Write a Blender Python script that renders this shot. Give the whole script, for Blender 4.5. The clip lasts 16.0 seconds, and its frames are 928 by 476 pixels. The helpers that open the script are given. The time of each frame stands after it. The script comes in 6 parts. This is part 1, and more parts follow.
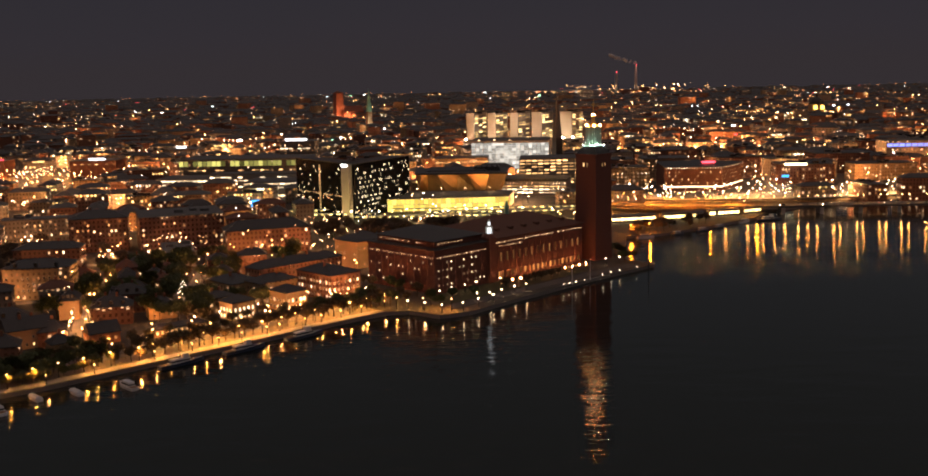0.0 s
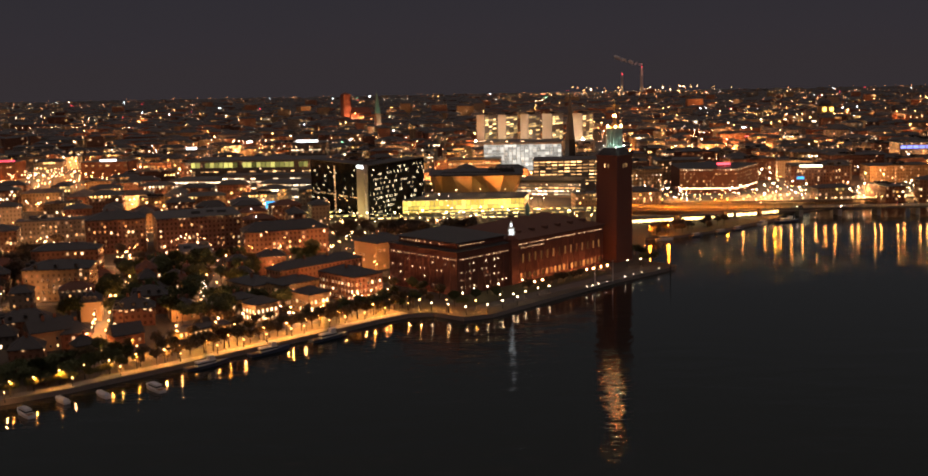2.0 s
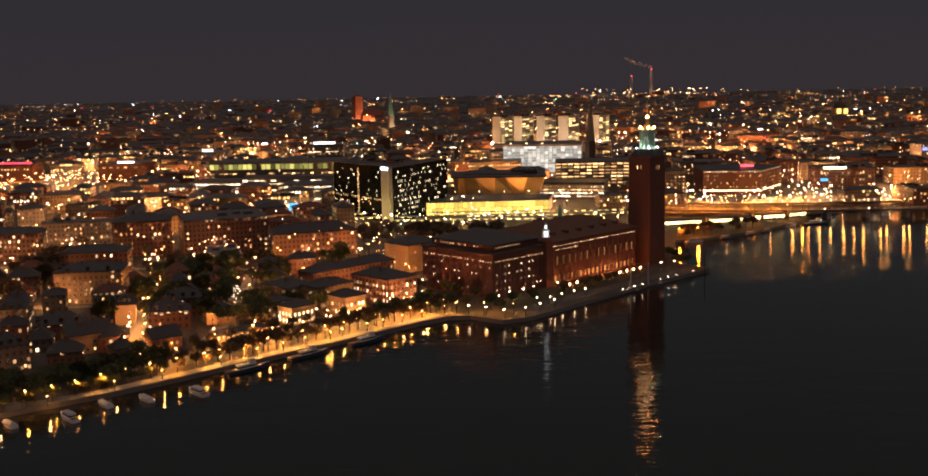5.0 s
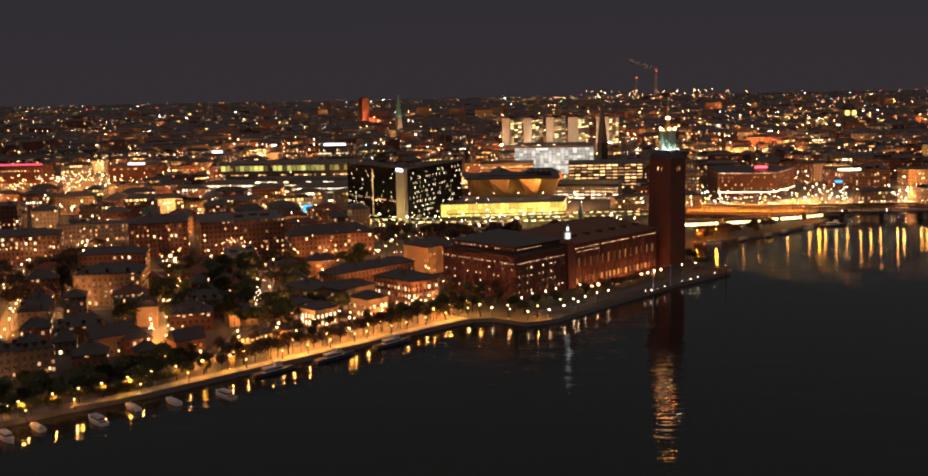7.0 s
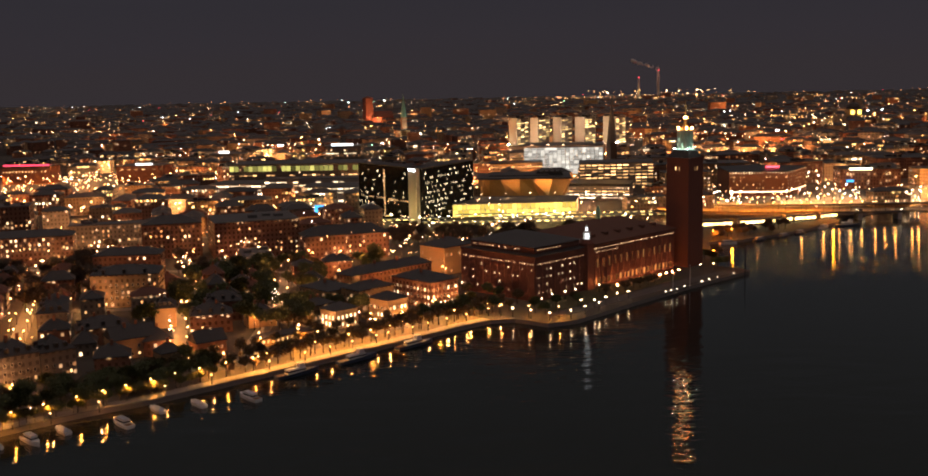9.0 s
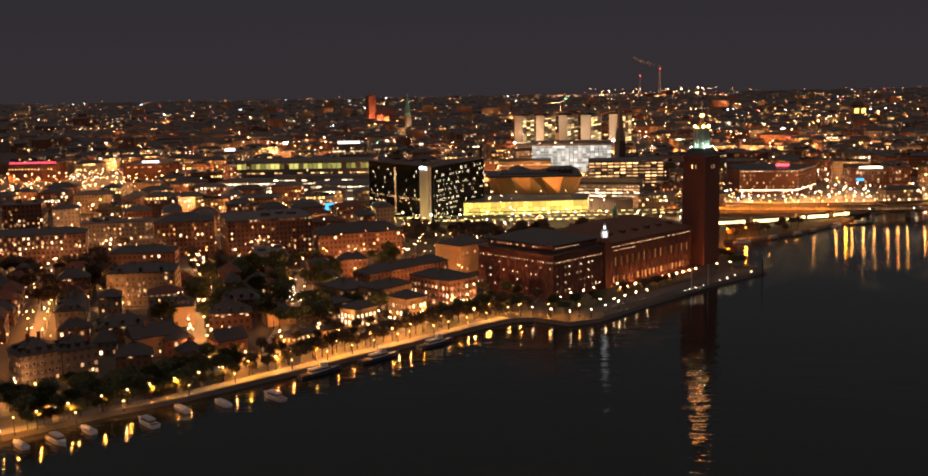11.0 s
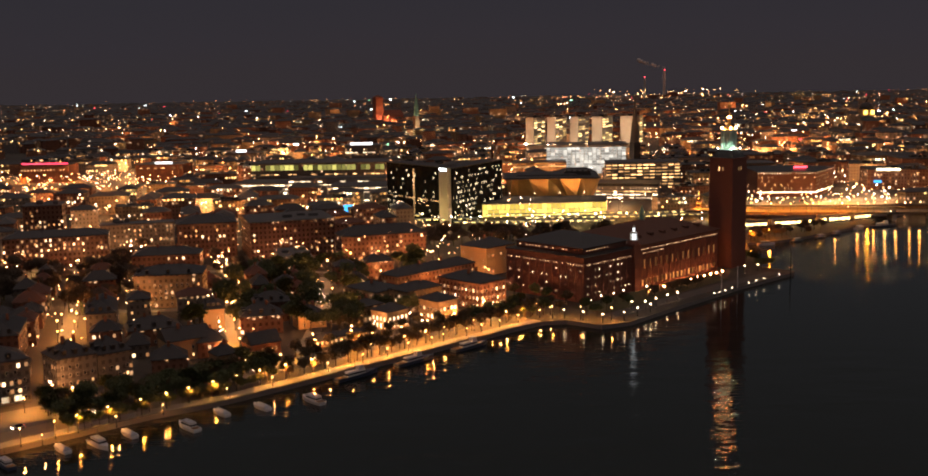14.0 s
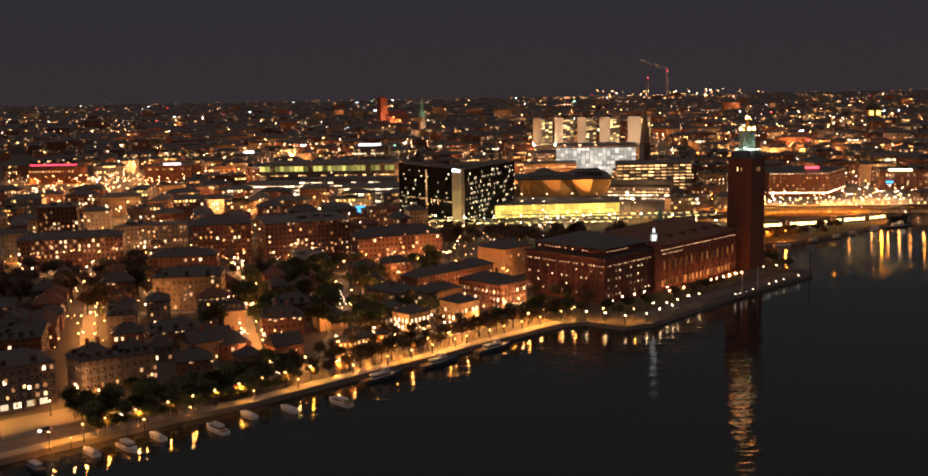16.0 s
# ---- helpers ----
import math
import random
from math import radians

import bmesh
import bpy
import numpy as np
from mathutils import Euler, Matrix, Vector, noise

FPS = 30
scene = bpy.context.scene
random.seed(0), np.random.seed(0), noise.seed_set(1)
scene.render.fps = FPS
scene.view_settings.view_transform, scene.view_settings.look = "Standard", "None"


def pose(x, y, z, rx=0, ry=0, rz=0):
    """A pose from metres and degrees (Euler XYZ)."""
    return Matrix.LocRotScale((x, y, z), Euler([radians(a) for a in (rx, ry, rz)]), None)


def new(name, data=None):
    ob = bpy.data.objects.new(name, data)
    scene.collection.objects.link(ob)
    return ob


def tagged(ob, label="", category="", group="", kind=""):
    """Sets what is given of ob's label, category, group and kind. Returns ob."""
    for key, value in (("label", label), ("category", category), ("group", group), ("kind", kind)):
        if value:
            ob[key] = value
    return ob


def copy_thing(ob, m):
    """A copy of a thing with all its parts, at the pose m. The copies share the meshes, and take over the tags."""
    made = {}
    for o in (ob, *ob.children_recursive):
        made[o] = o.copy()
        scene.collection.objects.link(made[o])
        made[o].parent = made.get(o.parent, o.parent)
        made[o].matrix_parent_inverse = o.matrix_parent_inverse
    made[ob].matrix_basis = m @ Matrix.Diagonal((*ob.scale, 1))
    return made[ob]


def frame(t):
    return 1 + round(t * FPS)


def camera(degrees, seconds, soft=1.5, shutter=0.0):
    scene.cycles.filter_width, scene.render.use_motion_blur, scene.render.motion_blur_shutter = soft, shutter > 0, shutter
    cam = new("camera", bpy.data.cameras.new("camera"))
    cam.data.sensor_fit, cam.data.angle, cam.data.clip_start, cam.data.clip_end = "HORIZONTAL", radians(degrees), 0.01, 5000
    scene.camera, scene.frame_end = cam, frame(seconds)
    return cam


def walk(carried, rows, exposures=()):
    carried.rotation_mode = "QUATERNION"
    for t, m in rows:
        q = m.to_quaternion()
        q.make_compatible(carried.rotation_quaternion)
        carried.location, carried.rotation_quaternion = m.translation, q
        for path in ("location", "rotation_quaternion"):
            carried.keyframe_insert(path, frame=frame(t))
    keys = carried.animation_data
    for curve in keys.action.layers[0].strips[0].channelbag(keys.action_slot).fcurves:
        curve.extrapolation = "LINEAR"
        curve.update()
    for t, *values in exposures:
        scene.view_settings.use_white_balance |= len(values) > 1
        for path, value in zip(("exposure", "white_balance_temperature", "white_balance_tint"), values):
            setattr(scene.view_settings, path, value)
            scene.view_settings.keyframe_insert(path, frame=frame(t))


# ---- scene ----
cam = camera(46.23, 16.0, soft=1.8)
# seconds, eye (x, y, z), pitch, roll, yaw in degrees
ROWS = [
    (0, -78.5, -698.2, 127.2, -9.000, -1.120, 0.460),
    (0.5, -81.1, -696.9, 126.9, -8.965, -1.109, 0.506),
    (1, -84.2, -696.0, 126.8, -8.943, -1.097, 0.532),
    (1.5, -86.9, -695.1, 126.7, -8.906, -1.070, 0.552),
    (2, -89.7, -694.3, 126.5, -8.892, -1.074, 0.598),
    (2.5, -92.6, -693.3, 126.3, -8.871, -1.082, 0.634),
    (3, -95.4, -692.5, 126.3, -8.840, -1.062, 0.664),
    (3.5, -98.4, -691.4, 126.2, -8.796, -1.073, 0.677),
    (4, -101.2, -690.5, 126.1, -8.787, -1.076, 0.727),
    (6.5, -114.8, -686.0, 125.5, -8.693, -1.101, 0.950),
    (7, -117.5, -685.3, 125.5, -8.672, -1.084, 0.956),
    (7.5, -119.9, -684.4, 125.6, -8.664, -1.114, 0.955),
    (8, -122.7, -683.5, 125.4, -8.640, -1.153, 0.960),
    (10.5, -136.1, -679.7, 125.2, -8.749, -1.130, 0.888),
    (11, -138.9, -679.3, 125.3, -8.776, -1.093, 0.855),
    (11.5, -141.5, -678.6, 125.3, -8.789, -1.080, 0.849),
    (12, -144.1, -678.2, 125.3, -8.756, -1.079, 0.852),
    (12.5, -146.6, -677.5, 125.4, -8.740, -1.065, 0.853),
    (13, -149.2, -676.9, 125.3, -8.731, -1.066, 0.863),
    (13.5, -151.7, -676.3, 125.4, -8.718, -1.032, 0.870),
    (14, -154.6, -675.9, 125.5, -8.708, -1.022, 0.872),
    (14.5, -157.0, -675.4, 125.5, -8.696, -1.018, 0.881),
    (15, -159.8, -674.8, 125.5, -8.695, -1.021, 0.888),
    (15.5, -162.4, -674.2, 125.5, -8.692, -1.044, 0.883),
    (16, -165.2, -673.6, 125.5, -8.664, -1.081, 0.888),
]
walk(cam, [(t, pose(x, y, z, 0, 0, yaw) @ pose(0, 0, 0, 90 + pitch) @ pose(0, 0, 0, 0, 0, roll)) for t, x, y, z, pitch, roll, yaw in ROWS], [(0, 1.04)])

from mathutils.geometry import tessellate_polygon

# ---- world and light ----
world = bpy.data.worlds.new("night_sky")
scene.world = world
world.use_nodes = True
wt = world.node_tree
wt.nodes.clear()
w_out = wt.nodes.new("ShaderNodeOutputWorld")
w_bg = wt.nodes.new("ShaderNodeBackground")
w_ramp = wt.nodes.new("ShaderNodeValToRGB")
w_co = wt.nodes.new("ShaderNodeTexCoord")
w_sep = wt.nodes.new("ShaderNodeSeparateXYZ")
w_noise = wt.nodes.new("ShaderNodeTexNoise")
w_map = wt.nodes.new("ShaderNodeMapping")
w_add = wt.nodes.new("ShaderNodeMath")
w_mul = wt.nodes.new("ShaderNodeMath")
w_map.inputs["Scale"].default_value = (1.2, 1.2, 9.0)
w_noise.inputs["Scale"].default_value = 2.2
w_noise.inputs["Detail"].default_value = 4
w_mul.operation = "MULTIPLY_ADD"
w_mul.inputs[1].default_value = 0.03
w_mul.inputs[2].default_value = -0.015
w_add.operation = "ADD"
ramp = w_ramp.color_ramp
ramp.elements[0].position, ramp.elements[0].color = 0.0, (0.0190, 0.0156, 0.0176, 1)
ramp.elements[1].position, ramp.elements[1].color = 0.14, (0.0222, 0.0224, 0.0252, 1)
for at_, colour in ((0.03, (0.0180, 0.0154, 0.0186, 1)), (0.065, (0.0164, 0.0148, 0.0184, 1)), (0.39, (0.0262, 0.0275, 0.0272, 1)), (0.55, (0.10, 0.078, 0.074, 1)), (1.0, (0.20, 0.145, 0.13, 1))):
    el = ramp.elements.new(at_)
    el.color = colour
w_bg.inputs["Strength"].default_value = 0.87
wt.links.new(w_co.outputs["Generated"], w_sep.inputs[0])
wt.links.new(w_co.outputs["Generated"], w_map.inputs[0])
wt.links.new(w_map.outputs[0], w_noise.inputs["Vector"])
wt.links.new(w_noise.outputs[0], w_mul.inputs[0])
wt.links.new(w_sep.outputs[2], w_add.inputs[0])
wt.links.new(w_mul.outputs[0], w_add.inputs[1])
wt.links.new(w_add.outputs[0], w_ramp.inputs[0])
wt.links.new(w_ramp.outputs[0], w_bg.inputs[0])
wt.links.new(w_bg.outputs[0], w_out.inputs[0])


# ---- materials ----
def surface(name, base, second, rough=0.7, metal=0.0, grain=0.3, blotch=0.03, bump=0.2, spec=0.4):
    """A surface with two scales of variation: grain (cycles per metre) and blotches."""
    m = bpy.data.materials.new(name)
    m.use_nodes = True
    nt = m.node_tree
    b = nt.nodes["Principled BSDF"]
    co = nt.nodes.new("ShaderNodeTexCoord")
    n1 = nt.nodes.new("ShaderNodeTexNoise")
    n2 = nt.nodes.new("ShaderNodeTexNoise")
    n1.inputs["Scale"].default_value, n1.inputs["Detail"].default_value = grain, 6
    n2.inputs["Scale"].default_value, n2.inputs["Detail"].default_value = blotch, 3
    info = nt.nodes.new("ShaderNodeObjectInfo")
    mix = nt.nodes.new("ShaderNodeMixRGB")
    mix.inputs[1].default_value, mix.inputs[2].default_value = (*base, 1), (*second, 1)
    av = nt.nodes.new("ShaderNodeMath")
    av.operation = "MULTIPLY_ADD"
    av.inputs[1].default_value = 0.55
    av2 = nt.nodes.new("ShaderNodeMath")
    av2.operation = "MULTIPLY"
    av2.inputs[1].default_value = 0.45
    nt.links.new(co.outputs["Object"], n1.inputs["Vector"])
    nt.links.new(co.outputs["Object"], n2.inputs["Vector"])
    nt.links.new(n2.outputs[0], av2.inputs[0])
    nt.links.new(n1.outputs[0], av.inputs[0])
    nt.links.new(av2.outputs[0], av.inputs[2])
    nt.links.new(av.outputs[0], mix.inputs[0])
    hsv = nt.nodes.new("ShaderNodeHueSaturation")
    vary = nt.nodes.new("ShaderNodeMath")
    vary.operation = "MULTIPLY_ADD"
    vary.inputs[1].default_value, vary.inputs[2].default_value = 0.3, 0.85
    nt.links.new(info.outputs["Random"], vary.inputs[0])
    nt.links.new(vary.outputs[0], hsv.inputs["Value"])
    nt.links.new(mix.outputs[0], hsv.inputs["Color"])
    nt.links.new(hsv.outputs[0], b.inputs["Base Color"])
    b.inputs["Roughness"].default_value, b.inputs["Metallic"].default_value = rough, metal
    b.inputs["Specular IOR Level"].default_value = spec
    if bump:
        bp = nt.nodes.new("ShaderNodeBump")
        bp.inputs["Strength"].default_value, bp.inputs["Distance"].default_value = bump, 0.1
        nt.links.new(n1.outputs[0], bp.inputs["Height"])
        nt.links.new(bp.outputs[0], b.inputs["Normal"])
    return m


def lamp_mat(name, colour, strength, vary=0.0, sampled=False):
    """What gives off light; vary: how much the strength differs from thing to thing or piece to piece."""
    m = bpy.data.materials.new(name)
    m.use_nodes = True
    if not sampled:
        m.cycles.emission_sampling = "NONE"
    nt = m.node_tree
    nt.nodes.clear()
    out = nt.nodes.new("ShaderNodeOutputMaterial")
    e = nt.nodes.new("ShaderNodeEmission")
    e.inputs[0].default_value, e.inputs[1].default_value = (*colour, 1), strength
    if vary:
        g = nt.nodes.new("ShaderNodeNewGeometry")
        inf = nt.nodes.new("ShaderNodeObjectInfo")
        ad = nt.nodes.new("ShaderNodeMath")
        ad.operation = "ADD"
        fr = nt.nodes.new("ShaderNodeMath")
        fr.operation = "FRACT"
        pw = nt.nodes.new("ShaderNodeMath")
        pw.operation = "POWER"
        pw.inputs[1].default_value = 2.0
        mu = nt.nodes.new("ShaderNodeMath")
        mu.operation = "MULTIPLY_ADD"
        mu.inputs[1].default_value, mu.inputs[2].default_value = strength * vary * 2, strength * (1 - vary)
        nt.links.new(g.outputs["Random Per Island"], ad.inputs[0])
        nt.links.new(inf.outputs["Random"], ad.inputs[1])
        nt.links.new(ad.outputs[0], fr.inputs[0])
        nt.links.new(fr.outputs[0], pw.inputs[0])
        nt.links.new(pw.outputs[0], mu.inputs[0])
        nt.links.new(mu.outputs[0], e.inputs[1])
    nt.links.new(e.outputs[0], out.inputs[0])
    return m


def water_mat():
    """Dark water under a mirror layer; wave crests run along the shore, so lights stretch across them."""
    m = bpy.data.materials.new("dark_water")
    m.use_nodes = True
    nt = m.node_tree
    nt.nodes.clear()
    out = nt.nodes.new("ShaderNodeOutputMaterial")
    deep = nt.nodes.new("ShaderNodeBsdfDiffuse")
    deep.inputs["Color"].default_value = (0.014, 0.016, 0.015, 1)
    gloss = nt.nodes.new("ShaderNodeBsdfAnisotropic")
    gloss.distribution = "BECKMANN"
    gloss.inputs["Color"].default_value = (1, 1, 1, 1)
    gloss.inputs["Anisotropy"].default_value = -0.5
    fres = nt.nodes.new("ShaderNodeFresnel")
    fres.inputs["IOR"].default_value = 1.33
    mix = nt.nodes.new("ShaderNodeMixShader")
    across = nt.nodes.new("ShaderNodeCombineXYZ")
    across.inputs[1].default_value = 1.0
    nt.links.new(across.outputs[0], gloss.inputs["Tangent"])
    nt.links.new(fres.outputs[0], mix.inputs[0])
    nt.links.new(deep.outputs[0], mix.inputs[1])
    nt.links.new(gloss.outputs[0], mix.inputs[2])
    nt.links.new(mix.outputs[0], out.inputs[0])
    co = nt.nodes.new("ShaderNodeTexCoord")
    # wind reaches the open inner bay more than the sheltered lake side
    sx = nt.nodes.new("ShaderNodeSeparateXYZ")
    wind = nt.nodes.new("ShaderNodeMapRange")
    for i, v in enumerate((-230.0, 0.0, 0.042, 0.165)):
        wind.inputs[i + 1].default_value = v
    nt.links.new(co.outputs["Object"], sx.inputs[0])
    nt.links.new(sx.outputs[1], wind.inputs[0])
    nt.links.new(wind.outputs[0], gloss.inputs["Roughness"])
    mp = nt.nodes.new("ShaderNodeMapping")
    mp.inputs["Rotation"].default_value = (0, 0, 0.1)
    mp.inputs["Scale"].default_value = (0.34, 0.9, 1.0)
    n1 = nt.nodes.new("ShaderNodeTexNoise")
    n1.inputs["Scale"].default_value, n1.inputs["Detail"].default_value = 0.42, 3
    n2 = nt.nodes.new("ShaderNodeTexNoise")
    n2.inputs["Scale"].default_value, n2.inputs["Detail"].default_value = 0.09, 2
    ad = nt.nodes.new("ShaderNodeMath")
    ad.operation = "MULTIPLY_ADD"
    ad.inputs[1].default_value = 2.2
    bp = nt.nodes.new("ShaderNodeBump")
    bp.inputs["Distance"].default_value = 0.18
    nt.links.new(co.outputs["Object"], mp.inputs[0])
    nt.links.new(mp.outputs[0], n1.inputs["Vector"])
    nt.links.new(mp.outputs[0], n2.inputs["Vector"])
    nt.links.new(n2.outputs[0], ad.inputs[0])
    nt.links.new(n1.outputs[0], ad.inputs[2])
    calm = nt.nodes.new("ShaderNodeMapRange")
    for i, v in enumerate((-230.0, 40.0, 1.0, 0.07)):
        calm.inputs[i + 1].default_value = v
    nt.links.new(sx.outputs[1], calm.inputs[0])
    nt.links.new(calm.outputs[0], bp.inputs["Strength"])
    nt.links.new(ad.outputs[0], bp.inputs["Height"])
    nt.links.new(bp.outputs[0], gloss.inputs["Normal"])
    nt.links.new(bp.outputs[0], fres.inputs["Normal"])
    return m


M_WATER = water_mat()
M_GROUND = surface("city_ground", (0.035, 0.032, 0.026), (0.07, 0.062, 0.05), 0.85, grain=0.5, blotch=0.02)
M_ASPHALT = surface("asphalt", (0.06, 0.058, 0.055), (0.10, 0.095, 0.09), 0.75, grain=1.5, blotch=0.06)
M_QUAY = surface("granite_paving", (0.20, 0.175, 0.14), (0.31, 0.275, 0.23), 0.8, grain=1.2, blotch=0.08)
M_PAVE = surface("worn_paving", (0.11, 0.10, 0.09), (0.17, 0.155, 0.14), 0.8, grain=1.2, blotch=0.08)
M_GRAVEL = surface("pale_gravel", (0.15, 0.12, 0.085), (0.24, 0.20, 0.15), 0.9, grain=2.0, blotch=0.1)
M_QUAYWALL = surface("granite_blocks", (0.12, 0.11, 0.10), (0.22, 0.20, 0.18), 0.75, grain=1.0)
M_LAWN = surface("winter_lawn", (0.05, 0.055, 0.02), (0.09, 0.08, 0.04), 0.9, grain=0.8)
M_BRICK = surface("dark_red_brick", (0.125, 0.046, 0.032), (0.20, 0.075, 0.05), 0.8, grain=1.6, blotch=0.07, bump=0.3)
M_BRICK2 = surface("brown_brick", (0.13, 0.055, 0.036), (0.22, 0.10, 0.06), 0.8, grain=1.2, blotch=0.06)
M_PLASTER = surface("ochre_plaster", (0.32, 0.20, 0.10), (0.42, 0.29, 0.17), 0.8, grain=0.7, blotch=0.05)
M_PLASTER2 = surface("pale_plaster", (0.46, 0.40, 0.32), (0.58, 0.52, 0.44), 0.8, grain=0.7, blotch=0.05)
M_PLASTER3 = surface("red_ochre_plaster", (0.28, 0.12, 0.07), (0.37, 0.18, 0.10), 0.8, grain=0.7, blotch=0.05)
M_PLASTER4 = surface("grey_plaster", (0.16, 0.14, 0.125), (0.25, 0.22, 0.20), 0.8, grain=0.7, blotch=0.05)
M_ROOF = surface("black_sheet_roof", (0.022, 0.022, 0.024), (0.05, 0.047, 0.046), 0.45, metal=0.2, grain=0.8, blotch=0.08)
M_ROOFRED = surface("clay_tile_roof", (0.085, 0.034, 0.022), (0.15, 0.065, 0.04), 0.75, grain=1.2, blotch=0.08)
M_ROOFGREY = surface("grey_felt_roof", (0.07, 0.07, 0.072), (0.13, 0.125, 0.12), 0.8, grain=0.6, blotch=0.06)
M_COPPER = surface("verdigris_copper", (0.16, 0.33, 0.27), (0.27, 0.46, 0.38), 0.6, metal=0.3, grain=0.9)
M_GOLD = surface("gilded_copper", (0.75, 0.50, 0.16), (0.85, 0.60, 0.22), 0.35, metal=1.0, grain=2.0, bump=0.05)
M_STONE = surface("light_stone", (0.42, 0.38, 0.32), (0.55, 0.50, 0.43), 0.75, grain=0.9, blotch=0.05)
M_CONCRETE = surface("concrete", (0.30, 0.28, 0.26), (0.42, 0.40, 0.37), 0.8, grain=0.8, blotch=0.04)
M_DARKGLASS = surface("dark_glass_cladding", (0.005, 0.005, 0.006), (0.012, 0.012, 0.013), 0.25, metal=0.0, grain=0.3, bump=0.0, spec=0.06)
M_DARKGLASS.node_tree.nodes["Principled BSDF"].inputs["IOR"].default_value = 1.15
M_STEEL = surface("brushed_steel", (0.40, 0.29, 0.16), (0.56, 0.43, 0.26), 0.42, metal=0.9, grain=0.6, bump=0.1)
M_IRON = surface("black_iron", (0.02, 0.02, 0.02), (0.04, 0.04, 0.04), 0.5, metal=0.6, grain=2.0, bump=0.05)
M_WHITE = surface("white_boat_paint", (0.62, 0.62, 0.62), (0.74, 0.74, 0.72), 0.4, grain=1.5, bump=0.03)
M_BLUEHULL = surface("navy_boat_paint", (0.03, 0.05, 0.09), (0.05, 0.07, 0.12), 0.4, grain=1.5, bump=0.03)
M_WOOD = surface("varnished_timber", (0.20, 0.11, 0.05), (0.32, 0.18, 0.09), 0.5, grain=2.5, bump=0.1)
M_CANVAS = surface("pale_tarpaulin", (0.38, 0.40, 0.43), (0.50, 0.52, 0.55), 0.7, grain=2.0)
M_BARK = surface("bark", (0.07, 0.05, 0.035), (0.12, 0.09, 0.06), 0.9, grain=3.0)
M_LEAF = surface("autumn_leaves", (0.055, 0.043, 0.018), (0.10, 0.07, 0.028), 0.7, grain=1.5)
M_LEAF2 = surface("green_leaves", (0.045, 0.06, 0.02), (0.08, 0.09, 0.03), 0.7, grain=1.5)
M_SMOKE = surface("pale_steam", (0.7, 0.62, 0.58), (0.8, 0.74, 0.7), 1.0, grain=0.05, bump=0.0)

L_SODIUM = lamp_mat("sodium_glow", (1.0, 0.44, 0.14), 16)
L_WARM = lamp_mat("warm_glow", (1.0, 0.54, 0.30), 18)
L_WHITE = lamp_mat("white_glow", (1.0, 0.84, 0.66), 18)
L_COOL = lamp_mat("cool_white_glow", (0.85, 0.95, 1.0), 60, 0.3)
L_WIN = lamp_mat("lit_window_warm", (1.0, 0.38, 0.12), 1.0, 0.9)
L_WIN2 = lamp_mat("lit_window_yellow", (1.0, 0.52, 0.20), 1.3, 0.85)
L_WIN3 = lamp_mat("lit_window_white", (1.0, 0.74, 0.46), 1.9, 0.8)
L_WINDIM = lamp_mat("lit_window_dim", (1.0, 0.40, 0.12), 0.14, 0.6)
L_RED = lamp_mat("red_glow", (1.0, 0.06, 0.09), 3, 0.2)
L_BLUE = lamp_mat("blue_glow", (0.06, 0.38, 1.0), 1.3, 0.2)
L_VIOLET = lamp_mat("violet_wash_glow", (0.22, 0.26, 1.0), 1.1, 0.2)
L_GREEN = lamp_mat("green_glow", (0.35, 1.0, 0.55), 5, 0.2)

